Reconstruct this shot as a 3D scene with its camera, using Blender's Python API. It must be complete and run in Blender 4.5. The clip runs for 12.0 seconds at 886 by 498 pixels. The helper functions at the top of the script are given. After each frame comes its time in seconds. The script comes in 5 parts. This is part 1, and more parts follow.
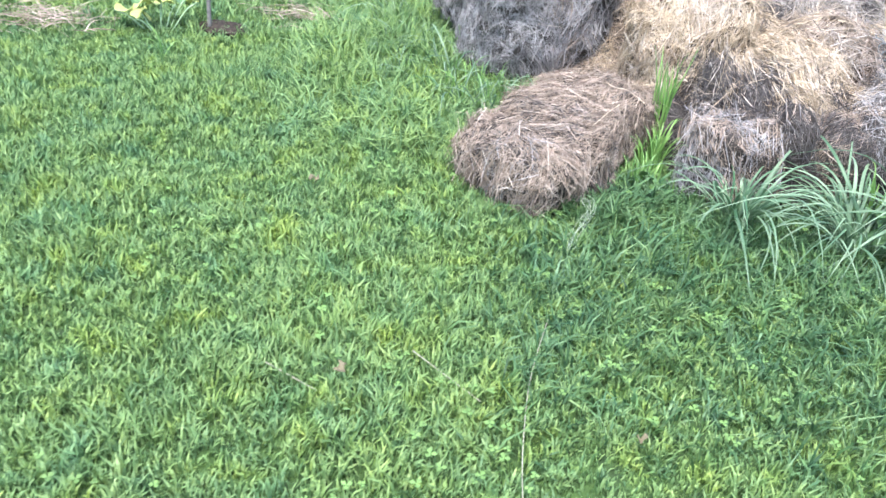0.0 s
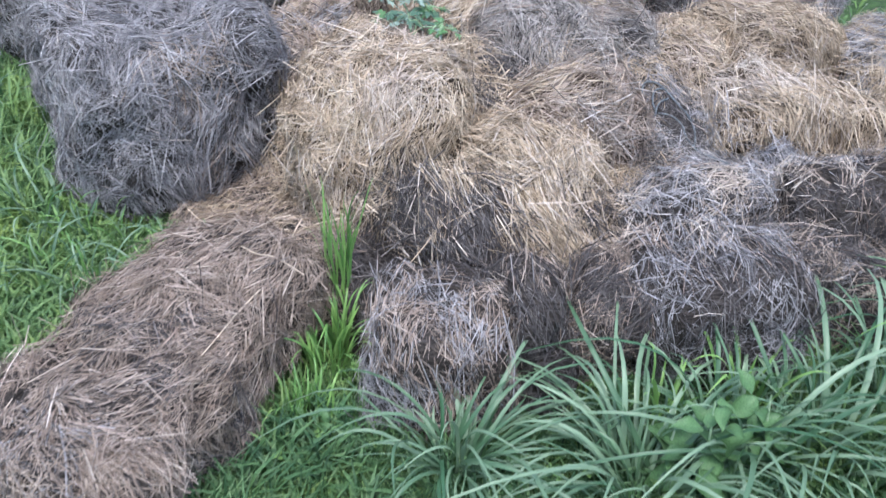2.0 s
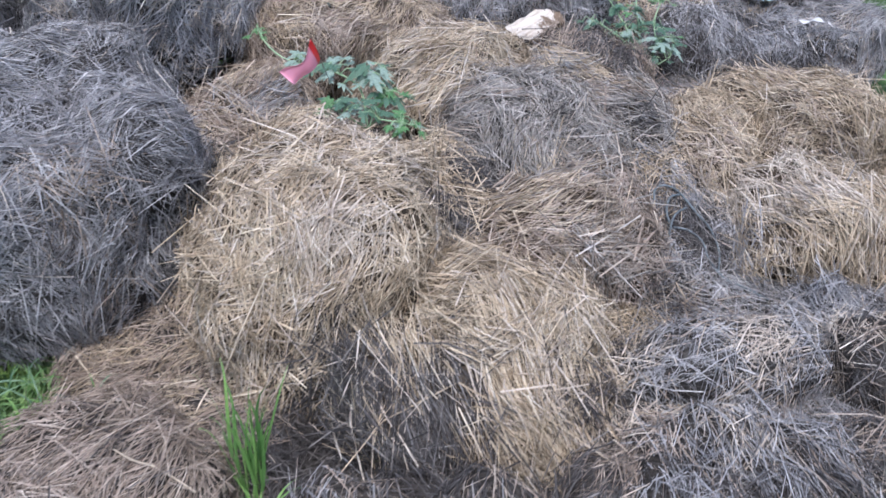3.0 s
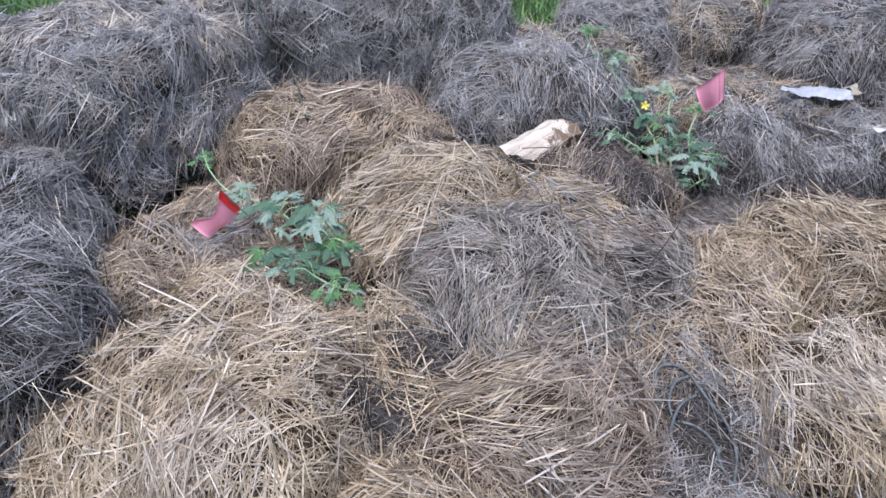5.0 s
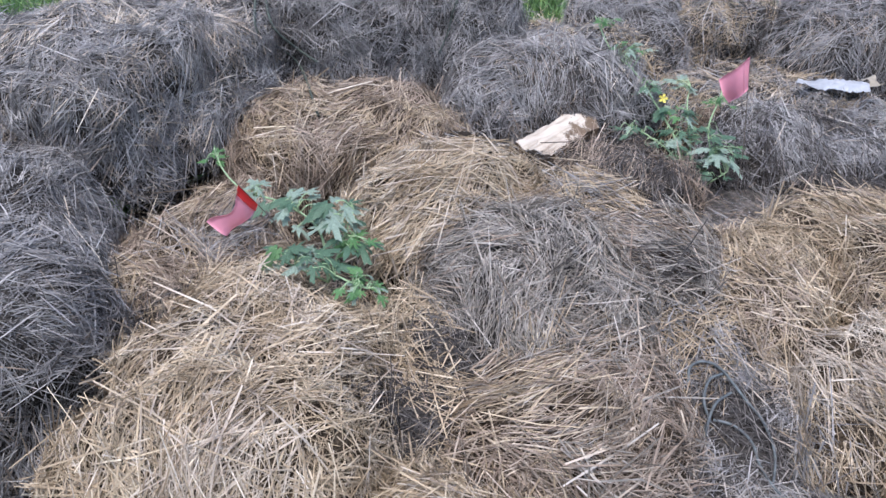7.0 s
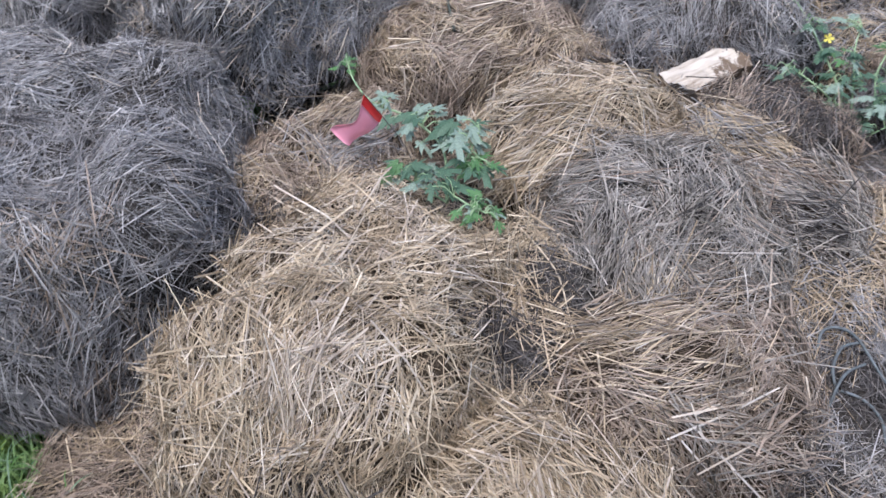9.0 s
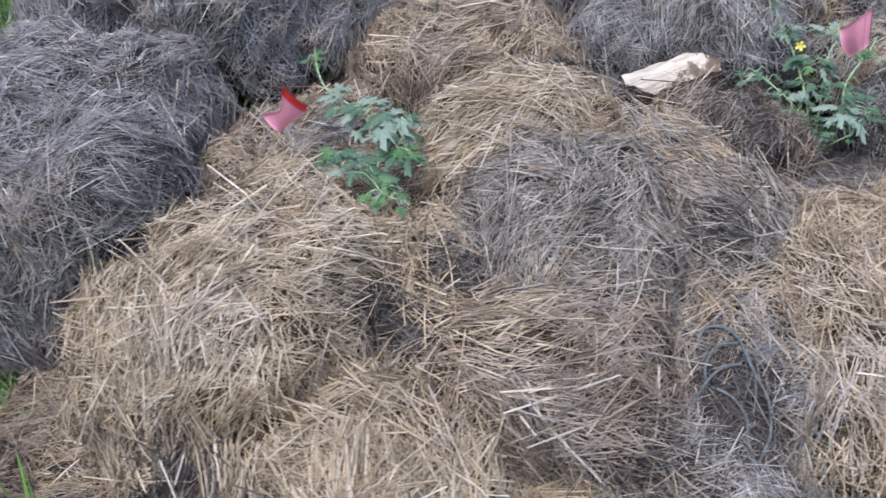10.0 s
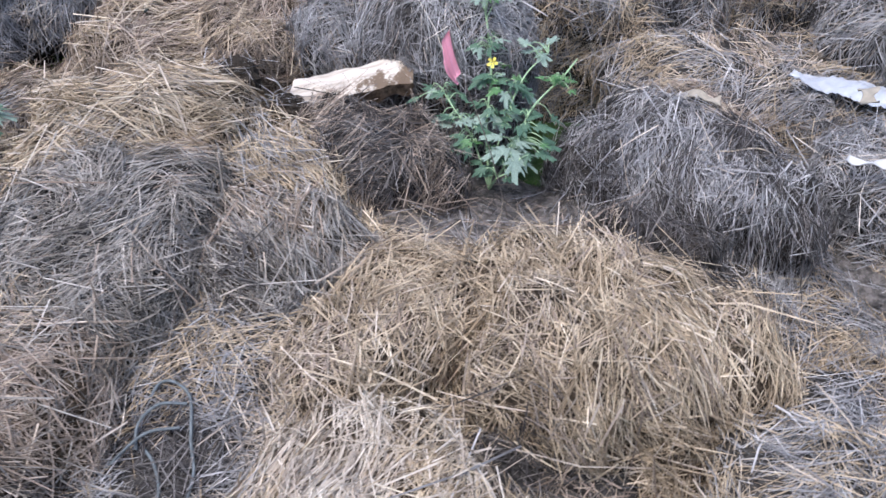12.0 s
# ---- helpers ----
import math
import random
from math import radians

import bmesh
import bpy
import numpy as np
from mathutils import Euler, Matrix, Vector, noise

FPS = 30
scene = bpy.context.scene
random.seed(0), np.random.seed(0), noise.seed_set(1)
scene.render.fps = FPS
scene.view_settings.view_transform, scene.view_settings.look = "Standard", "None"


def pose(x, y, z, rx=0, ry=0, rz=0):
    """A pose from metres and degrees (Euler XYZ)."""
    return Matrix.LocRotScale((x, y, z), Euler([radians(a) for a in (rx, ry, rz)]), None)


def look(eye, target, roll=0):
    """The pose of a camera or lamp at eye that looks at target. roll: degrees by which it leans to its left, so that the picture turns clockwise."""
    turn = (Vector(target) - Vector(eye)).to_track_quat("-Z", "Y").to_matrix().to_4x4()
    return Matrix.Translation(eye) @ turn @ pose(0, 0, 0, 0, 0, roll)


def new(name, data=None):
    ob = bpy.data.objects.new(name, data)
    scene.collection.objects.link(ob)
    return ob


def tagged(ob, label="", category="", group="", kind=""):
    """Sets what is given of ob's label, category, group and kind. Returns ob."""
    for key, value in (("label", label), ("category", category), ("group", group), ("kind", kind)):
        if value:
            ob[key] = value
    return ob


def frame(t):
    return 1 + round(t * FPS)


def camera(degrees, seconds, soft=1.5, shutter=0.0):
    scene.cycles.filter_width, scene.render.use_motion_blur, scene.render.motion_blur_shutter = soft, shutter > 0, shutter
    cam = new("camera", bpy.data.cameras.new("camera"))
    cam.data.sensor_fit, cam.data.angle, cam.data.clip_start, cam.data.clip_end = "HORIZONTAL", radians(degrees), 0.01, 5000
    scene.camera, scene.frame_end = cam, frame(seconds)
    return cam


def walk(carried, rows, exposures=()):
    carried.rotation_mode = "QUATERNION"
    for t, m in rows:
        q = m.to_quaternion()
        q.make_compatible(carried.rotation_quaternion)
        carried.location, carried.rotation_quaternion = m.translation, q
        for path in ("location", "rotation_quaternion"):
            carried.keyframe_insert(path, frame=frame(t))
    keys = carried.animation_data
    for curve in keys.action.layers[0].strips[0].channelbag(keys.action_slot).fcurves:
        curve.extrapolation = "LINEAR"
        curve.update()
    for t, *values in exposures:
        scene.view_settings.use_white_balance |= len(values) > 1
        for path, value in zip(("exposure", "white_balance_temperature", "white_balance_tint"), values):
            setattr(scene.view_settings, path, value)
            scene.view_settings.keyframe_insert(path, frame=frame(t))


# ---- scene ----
cam = camera(54.0, 12.0, soft=1.5, shutter=0.2)
PATH = [
    (0, (0.105, -0.003, 1.623), (0.103, 1.67, 0.527), 6.1),
    (0.5, (0.304, 0.344, 1.63), (0.321, 1.993, 0.5), 3.9),
    (1, (0.451, 0.771, 1.614), (0.692, 2.394, 0.471), 3.2),
    (1.5, (0.682, 1.172, 1.602), (1.01, 2.769, 0.444), 3.5),
    (2, (0.887, 1.544, 1.63), (1.182, 3.138, 0.459), 3.0),
    (2.5, (0.994, 1.951, 1.624), (1.286, 3.544, 0.45), 3.1),
    (3, (1.113, 2.236, 1.616), (1.398, 3.83, 0.443), 3.3),
    (3.5, (1.349, 2.449, 1.639), (1.485, 4.059, 0.461), 2.8),
    (3.7, (1.398, 2.51, 1.644), (1.467, 4.137, 0.483), 1.9),
    (5.3, (1.525, 2.744, 1.637), (1.599, 4.417, 0.544), 0.2),
    (5.5, (1.527, 2.744, 1.641), (1.607, 4.419, 0.551), 0.1),
    (6, (1.494, 2.748, 1.62), (1.572, 4.424, 0.531), -0.1),
    (6.5, (1.48, 2.761, 1.607), (1.553, 4.437, 0.517), -0.1),
    (6.7, (1.473, 2.77, 1.596), (1.548, 4.447, 0.508), -0.1),
    (8.3, (1.385, 2.806, 1.571), (1.461, 4.473, 0.468), 0.6),
    (8.5, (1.384, 2.813, 1.551), (1.408, 4.462, 0.42), 0.8),
    (9, (1.467, 2.83, 1.55), (1.264, 4.398, 0.325), -0.1),
    (9.5, (1.721, 2.751, 1.597), (1.287, 4.261, 0.359), -2.4),
    (10, (1.942, 2.788, 1.614), (1.47, 4.293, 0.385), -2.9),
    (10.5, (2.22, 3.019, 1.579), (1.802, 4.539, 0.348), -1.8),
    (11, (2.487, 3.172, 1.566), (2.072, 4.688, 0.328), -1.7),
    (11.5, (2.845, 3.291, 1.563), (2.242, 4.716, 0.295), -3.8),
    (12, (3.081, 3.506, 1.543), (2.323, 4.84, 0.26), -4.3),
]
walk(cam, [(t, look(eye, target, roll)) for t, eye, target, roll in PATH],
     [(0, 2.08, 6150, 10), (0.5, 1.91, 6000, 10), (1, 1.77, 5850, 10.5), (1.5, 1.37, 5750, 11.5), (2, 1.18, 5750, 11.5), (2.5, 1.03, 5750, 11.5), (3.5, 0.80, 5840, 12), (5.5, 0.80, 5960, 12), (8.5, 0.74, 6060, 12), (10, 0.71, 6060, 11), (11, 0.80, 6000, 11.5), (12, 0.88, 5980, 12.5)])


# ---- light: a bright veiled sky, a wide soft sun ----
SUN_UP, SUN_TURN = 70.0, -165.0          # degrees: height; compass turn from +y towards +x
world = bpy.data.worlds.new("sky")
scene.world = world
world.use_nodes = True
wn = world.node_tree
sky = wn.nodes.new("ShaderNodeTexSky")
sky.sky_type, sky.sun_disc = "NISHITA", False
sky.sun_elevation, sky.sun_rotation = radians(SUN_UP), radians(SUN_TURN)
sky.dust_density = 3.0
wn.nodes["Background"].inputs[1].default_value = 0.155
wn.links.new(sky.outputs[0], wn.nodes["Background"].inputs[0])
sun = new("sun", bpy.data.lights.new("sun", "SUN"))
sun.data.energy, sun.data.angle, sun.data.color = 1.5, radians(36), (1.0, 0.96, 0.91)
a, b = radians(SUN_TURN), radians(SUN_UP)
sun.matrix_world = look((0, 0, 0), (-math.sin(a) * math.cos(b), -math.cos(a) * math.cos(b), -math.sin(b)))


# ---- materials ----
def material(name):
    m = bpy.data.materials.new(name)
    m.use_nodes = True
    return m, m.node_tree.nodes, m.node_tree.links, m.node_tree.nodes["Principled BSDF"]


def ramp(nodes, stops):
    r = nodes.new("ShaderNodeValToRGB")
    while len(r.color_ramp.elements) < len(stops):
        r.color_ramp.elements.new(0.5)
    for e, (p, c) in zip(r.color_ramp.elements, stops):
        e.position, e.color = p, (*c, 1)
    return r


def noise_node(nodes, links, scale, detail=3.0, rough=0.6, where="Object"):
    co = nodes.new("ShaderNodeTexCoord")
    n = nodes.new("ShaderNodeTexNoise")
    n.inputs["Scale"].default_value, n.inputs["Detail"].default_value, n.inputs["Roughness"].default_value = scale, detail, rough
    links.new(co.outputs[where], n.inputs["Vector"])
    return n


def mix(nodes, links, a, b, fac, blend="MIX"):
    x = nodes.new("ShaderNodeMix")
    x.data_type, x.blend_type = "RGBA", blend
    for k, v in ((6, a), (7, b), (0, fac)):
        if isinstance(v, (int, float)):
            x.inputs[k].default_value = v
        elif isinstance(v, tuple):
            x.inputs[k].default_value = (*v, 1)
        else:
            links.new(v, x.inputs[k])
    return x.outputs[2]


def fibre_material(name, shades, patch, rough=0.85, glow=0.0):
    """Loose fibres: each one takes its own shade, with broad patches of another tone."""
    m, n, l, p = material(name)
    g = n.new("ShaderNodeNewGeometry")
    r = ramp(n, [(i / max(1, len(shades) - 1), c) for i, c in enumerate(shades)])
    l.new(g.outputs["Random Per Island"], r.inputs[0])
    big = noise_node(n, l, 5.0)
    edge = ramp(n, [(0.42, (0, 0, 0)), (0.66, (1, 1, 1))])
    l.new(big.outputs[0], edge.inputs[0])
    tint = mix(n, l, r.outputs[0], patch, edge.outputs[0], "MULTIPLY")
    mid = noise_node(n, l, 16.0)
    spot = ramp(n, [(0.36, tuple(0.25 + 0.5 * c for c in patch)), (0.58, (1, 1, 1))])
    l.new(mid.outputs[0], spot.inputs[0])
    tint = mix(n, l, tint, spot.outputs[0], 0.8, "MULTIPLY")
    fine = noise_node(n, l, 90.0)
    col = mix(n, l, tint, (0.55, 0.55, 0.55), fine.outputs[0], "OVERLAY")
    l.new(col, p.inputs["Base Color"])
    p.inputs["Roughness"].default_value = rough
    p.inputs["Specular IOR Level"].default_value = 0.25
    if glow:
        t = n.new("ShaderNodeBsdfTranslucent")
        l.new(col, t.inputs[0])
        s = n.new("ShaderNodeMixShader")
        s.inputs[0].default_value = glow
        l.new(p.outputs[0], s.inputs[1])
        l.new(t.outputs[0], s.inputs[2])
        l.new(s.outputs[0], n["Material Output"].inputs[0])
    return m


def matted_material(name, dark, light):
    """Packed hay under the loose fibres: a felt of fine crossing streaks."""
    m, n, l, p = material(name)
    co = n.new("ShaderNodeTexCoord")
    total = None
    for i, turn in enumerate((0.3, 1.3, 2.4)):
        mp = n.new("ShaderNodeMapping")
        mp.inputs["Rotation"].default_value = (turn, turn * 0.7, turn)
        mp.inputs["Scale"].default_value = (12, 150, 150)
        l.new(co.outputs["Object"], mp.inputs[0])
        t = n.new("ShaderNodeTexNoise")
        t.inputs["Scale"].default_value, t.inputs["Detail"].default_value = 1.0, 2.0
        l.new(mp.outputs[0], t.inputs["Vector"])
        if total is None:
            total = t.outputs[0]
        else:
            mm = n.new("ShaderNodeMath")
            mm.operation = "MAXIMUM"
            l.new(total, mm.inputs[0])
            l.new(t.outputs[0], mm.inputs[1])
            total = mm.outputs[0]
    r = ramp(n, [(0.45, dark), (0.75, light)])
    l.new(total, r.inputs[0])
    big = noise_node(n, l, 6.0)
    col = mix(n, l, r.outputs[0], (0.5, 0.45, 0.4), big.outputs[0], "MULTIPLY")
    l.new(col, p.inputs["Base Color"])
    p.inputs["Roughness"].default_value = 0.95
    p.inputs["Specular IOR Level"].default_value = 0.1
    bump = n.new("ShaderNodeBump")
    bump.inputs["Strength"].default_value, bump.inputs["Distance"].default_value = 0.9, 0.01
    l.new(total, bump.inputs["Height"])
    l.new(bump.outputs[0], p.inputs["Normal"])
    return m


GREY = fibre_material("weathered_grey_hay", [(0.15, 0.146, 0.147), (0.295, 0.287, 0.288), (0.415, 0.403, 0.402), (0.215, 0.208, 0.208), (0.60, 0.58, 0.565)], (0.68, 0.67, 0.67))
OLIVE = fibre_material("weathered_olive_hay", [(0.13, 0.117, 0.105), (0.285, 0.262, 0.236), (0.41, 0.38, 0.345), (0.20, 0.179, 0.16), (0.60, 0.55, 0.50)], (0.64, 0.63, 0.61))
TAN = fibre_material("straw_tan_hay", [(0.245, 0.19, 0.13), (0.46, 0.37, 0.262), (0.58, 0.475, 0.342), (0.315, 0.247, 0.172), (0.80, 0.685, 0.53)], (0.72, 0.69, 0.65))
BROWN = fibre_material("damp_brown_hay", [(0.165, 0.123, 0.098), (0.32, 0.252, 0.202), (0.41, 0.335, 0.278), (0.235, 0.182, 0.145), (0.62, 0.53, 0.44)], (0.70, 0.69, 0.66))
PALE = fibre_material("bleached_hay", [(0.32, 0.27, 0.215), (0.49, 0.42, 0.34), (0.61, 0.53, 0.44), (0.40, 0.34, 0.28), (0.82, 0.74, 0.63)], (0.82, 0.79, 0.78))
# The felts are near black: shade between stalks is put into their colour.
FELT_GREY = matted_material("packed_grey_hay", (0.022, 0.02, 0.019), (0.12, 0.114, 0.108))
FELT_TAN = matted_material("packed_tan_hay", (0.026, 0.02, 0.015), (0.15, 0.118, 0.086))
# Dark hay; also stands in for shade in recesses and under overhangs.
DARK_SHADED = fibre_material("dark_shaded_hay", [(0.038, 0.034, 0.033), (0.082, 0.075, 0.072), (0.12, 0.11, 0.105), (0.055, 0.049, 0.047), (0.27, 0.25, 0.235)], (0.72, 0.70, 0.70))
FELT_DARK = matted_material("packed_dark_hay", (0.02, 0.018, 0.016), (0.10, 0.09, 0.082))


def lawn_material(name, shades):
    """Mown grass: each blade its own shade, over patches of yellower and of bluer growth."""
    m, n, l, p = material(name)
    g = n.new("ShaderNodeNewGeometry")
    r = ramp(n, [(i / (len(shades) - 1), c) for i, c in enumerate(shades)])
    l.new(g.outputs["Random Per Island"], r.inputs[0])
    col = r.outputs[0]
    for size, low, high, tint in ((3.3, 0.48, 0.64, (1.12, 1.05, 0.86)), (8.0, 0.50, 0.68, (1.20, 1.10, 0.74)), (6.0, 0.52, 0.68, (0.70, 0.84, 1.0)), (13.0, 0.50, 0.66, (0.58, 0.66, 0.72))):
        t = noise_node(n, l, size, 4.0)
        e = ramp(n, [(low, (1, 1, 1)), (high, tint)])
        l.new(t.outputs[0], e.inputs[0])
        col = mix(n, l, col, e.outputs[0], 1.0, "MULTIPLY")
    l.new(col, p.inputs["Base Color"])
    p.inputs["Roughness"].default_value, p.inputs["Specular IOR Level"].default_value = 0.55, 0.3
    t, s = n.new("ShaderNodeBsdfTranslucent"), n.new("ShaderNodeMixShader")
    l.new(col, t.inputs[0])
    s.inputs[0].default_value = 0.3
    l.new(p.outputs[0], s.inputs[1])
    l.new(t.outputs[0], s.inputs[2])
    l.new(s.outputs[0], n["Material Output"].inputs[0])
    return m


GRASS = lawn_material("lawn_grass", [(0.085, 0.155, 0.06), (0.17, 0.285, 0.108), (0.235, 0.36, 0.138), (0.12, 0.215, 0.08), (0.275, 0.395, 0.16)])
LONG_GRASS = lawn_material("long_lush_grass", [(0.028, 0.07, 0.026), (0.066, 0.142, 0.056), (0.125, 0.23, 0.095), (0.042, 0.098, 0.036), (0.22, 0.34, 0.165)])


def plain(name, colour, rough=0.6, vary=0.15, scale=40.0, glow=0.0, spec=0.4, relief=0.0):
    """One colour with a little grain, and light let through if glow is given."""
    m, n, l, p = material(name)
    t = noise_node(n, l, scale)
    low, high = tuple(c * (1 - vary) for c in colour), tuple(min(1, c * (1 + vary)) for c in colour)
    r = ramp(n, [(0.35, low), (0.65, high)])
    l.new(t.outputs[0], r.inputs[0])
    l.new(r.outputs[0], p.inputs["Base Color"])
    p.inputs["Roughness"].default_value, p.inputs["Specular IOR Level"].default_value = rough, spec
    if relief:
        grain = noise_node(n, l, scale * 2.5, 6.0, 0.7)
        bump = n.new("ShaderNodeBump")
        bump.inputs["Distance"].default_value = relief
        l.new(grain.outputs[0], bump.inputs["Height"])
        l.new(bump.outputs[0], p.inputs["Normal"])
    if glow:
        tr, sh = n.new("ShaderNodeBsdfTranslucent"), n.new("ShaderNodeMixShader")
        l.new(r.outputs[0], tr.inputs[0])
        sh.inputs[0].default_value = glow
        l.new(p.outputs[0], sh.inputs[1])
        l.new(tr.outputs[0], sh.inputs[2])
        l.new(sh.outputs[0], n["Material Output"].inputs[0])
    return m


PINK = plain("pink_vinyl", (0.98, 0.43, 0.55), 0.4, 0.06, 12.0, 0.25)
# The same vinyl doubled; the fold's shade is put into a deep red.
RED = plain("shaded_vinyl_fold", (0.80, 0.045, 0.05), 0.4, 0.05, 12.0, 0.25)
WIRE = plain("rusty_wire", (0.17, 0.14, 0.12), 0.6)
LEAF = plain("melon_leaf", (0.08, 0.15, 0.095), 0.55, 0.45, 30.0, 0.2)
LEAF_PALE = plain("melon_leaf_pale", (0.25, 0.33, 0.265), 0.6, 0.35, 26.0, 0.2)
LEAF_BRIGHT = plain("young_leaf", (0.11, 0.235, 0.09), 0.5, 0.35, 30.0, 0.3)
VINE = plain("vine_stem", (0.30, 0.42, 0.24), 0.6, 0.2)
PETAL = plain("yellow_petal", (0.76, 0.65, 0.12), 0.5, 0.1, 40.0, 0.2)
WEED = plain("broad_weed_leaf", (0.10, 0.20, 0.075), 0.5, 0.25, 22.0, 0.25)
CLOVER = plain("clover_leaf", (0.14, 0.25, 0.07), 0.55, 0.3, 9.0, 0.25)
TWINE = plain("grey_green_twine", (0.115, 0.132, 0.14), 0.65, 0.3, 60.0)
TWINE_DARK = plain("dark_green_twine", (0.065, 0.08, 0.07), 0.7, 0.3, 60.0)
SACK = plain("white_plastic_sack", (0.37, 0.39, 0.43), 0.45, 0.15, 14.0)
SCRAP = plain("white_scrap", (0.50, 0.49, 0.48), 0.6, 0.1, 30.0)
BLACK = plain("black_print", (0.02, 0.02, 0.022), 0.5)
DEAD_LEAF = plain("dead_leaf", (0.14, 0.12, 0.07), 0.8, 0.2, 30.0)
CARD = plain("tan_scrap", (0.31, 0.275, 0.22), 0.8, 0.25, 30.0)
PEAT = plain("dark_peat", (0.055, 0.045, 0.036), 0.95, 0.4, 45.0, 0.0, 0.1, 0.015)
MUD = plain("grey_mud", (0.20, 0.18, 0.165), 0.9, 0.5, 45.0, 0.0, 0.1, 0.02)
STAKE = plain("grey_stake", (0.16, 0.15, 0.14), 0.8, 0.25)


def wood_material():
    m, n, l, p = material("split_pale_wood")
    co, mp = n.new("ShaderNodeTexCoord"), n.new("ShaderNodeMapping")
    mp.inputs["Scale"].default_value = (5, 60, 60)
    l.new(co.outputs["Object"], mp.inputs[0])
    g = n.new("ShaderNodeTexNoise")
    g.inputs["Scale"].default_value, g.inputs["Detail"].default_value = 1.0, 4.0
    l.new(mp.outputs[0], g.inputs["Vector"])
    r = ramp(n, [(0.3, (0.32, 0.265, 0.21)), (0.5, (0.54, 0.475, 0.40)), (0.75, (0.66, 0.60, 0.53))])
    l.new(g.outputs[0], r.inputs[0])
    rot = noise_node(n, l, 22.0, 6.0, 0.7)
    place, far_end, decay = n.new("ShaderNodeSeparateXYZ"), n.new("ShaderNodeMath"), n.new("ShaderNodeMath")
    l.new(co.outputs["Object"], place.inputs[0])
    far_end.operation = decay.operation = "MULTIPLY_ADD"
    far_end.inputs[1].default_value, decay.inputs[1].default_value = 0.8, -2.4
    l.new(place.outputs[0], far_end.inputs[0])
    l.new(rot.outputs[0], far_end.inputs[2])
    l.new(place.outputs[1], decay.inputs[0])
    l.new(far_end.outputs[0], decay.inputs[2])
    e = ramp(n, [(0.60, (0, 0, 0)), (0.68, (1, 1, 1))])
    l.new(decay.outputs[0], e.inputs[0])
    l.new(mix(n, l, r.outputs[0], (0.15, 0.105, 0.07), e.outputs[0]), p.inputs["Base Color"])
    p.inputs["Roughness"].default_value = 0.85
    b = n.new("ShaderNodeBump")
    b.inputs["Distance"].default_value = 0.004
    l.new(g.outputs[0], b.inputs["Height"])
    l.new(b.outputs[0], p.inputs["Normal"])
    return m


WOOD = wood_material()
ROT = plain("rotten_wood_edge", (0.13, 0.09, 0.06), 0.9, 0.6, 55.0, 0.0, 0.1)


def soil_material():
    m, n, l, p = material("lawn_soil")
    a1 = noise_node(n, l, 18.0, 6.0)
    r = ramp(n, [(0.35, (0.018, 0.042, 0.009)), (0.6, (0.038, 0.082, 0.016)), (0.75, (0.066, 0.112, 0.028))])
    l.new(a1.outputs[0], r.inputs[0])
    l.new(r.outputs[0], p.inputs["Base Color"])
    p.inputs["Roughness"].default_value = 0.95
    bump = n.new("ShaderNodeBump")
    bump.inputs["Distance"].default_value = 0.02
    l.new(a1.outputs[0], bump.inputs["Height"])
    l.new(bump.outputs[0], p.inputs["Normal"])
    return m


SOIL = soil_material()


# ---- mesh helpers ----
def mesh_from(name, verts, faces, mats, index=None, smooth=False):
    """A mesh from arrays; faces all have the same number of corners."""
    me = bpy.data.meshes.new(name)
    verts, faces = np.asarray(verts, np.float32), np.asarray(faces, np.int32)
    me.vertices.add(len(verts))
    me.vertices.foreach_set("co", verts.ravel())
    k = faces.shape[1]
    me.loops.add(faces.size)
    me.loops.foreach_set("vertex_index", faces.ravel())
    me.polygons.add(len(faces))
    me.polygons.foreach_set("loop_start", np.arange(0, faces.size, k, dtype=np.int32))
    me.polygons.foreach_set("loop_total", np.full(len(faces), k, np.int32))
    for m in mats:
        me.materials.append(m)
    if index is not None:
        me.polygons.foreach_set("material_index", np.asarray(index, np.int32))
    me.polygons.foreach_set("use_smooth", np.full(len(faces), smooth))
    me.update(calc_edges=True)
    return me


def unit(v):
    return v / np.maximum(np.linalg.norm(v, axis=-1, keepdims=True), 1e-9)


def strips(points, side, width):
    """Strips through points (n, k, 3), each as wide as width (n, k) along side (n, 3)."""
    n, k, _ = points.shape
    off = side[:, None, :] * width[:, :, None] * 0.5
    v = np.stack([points - off, points + off], axis=2).reshape(n * k * 2, 3)
    base = (np.arange(n) * k * 2)[:, None]
    quads = [base + np.array([[2 * i, 2 * i + 1, 2 * i + 3, 2 * i + 2]]) for i in range(k - 1)]
    return v, np.stack(quads, axis=1).reshape(-1, 4)


def rnd(*shape):
    return np.random.rand(*shape)


def gauss(*shape):
    return np.random.randn(*shape)


WAVES = gauss(14, 3) * 9.0
PHASES, PUSH = rnd(14) * 6.28, gauss(14, 3)


def swirl(p, seed=0.0):
    """A smooth field of directions: how the stalks of a place lie together."""
    return unit(np.sin(p @ WAVES.T + PHASES + seed * 2.1) @ PUSH)


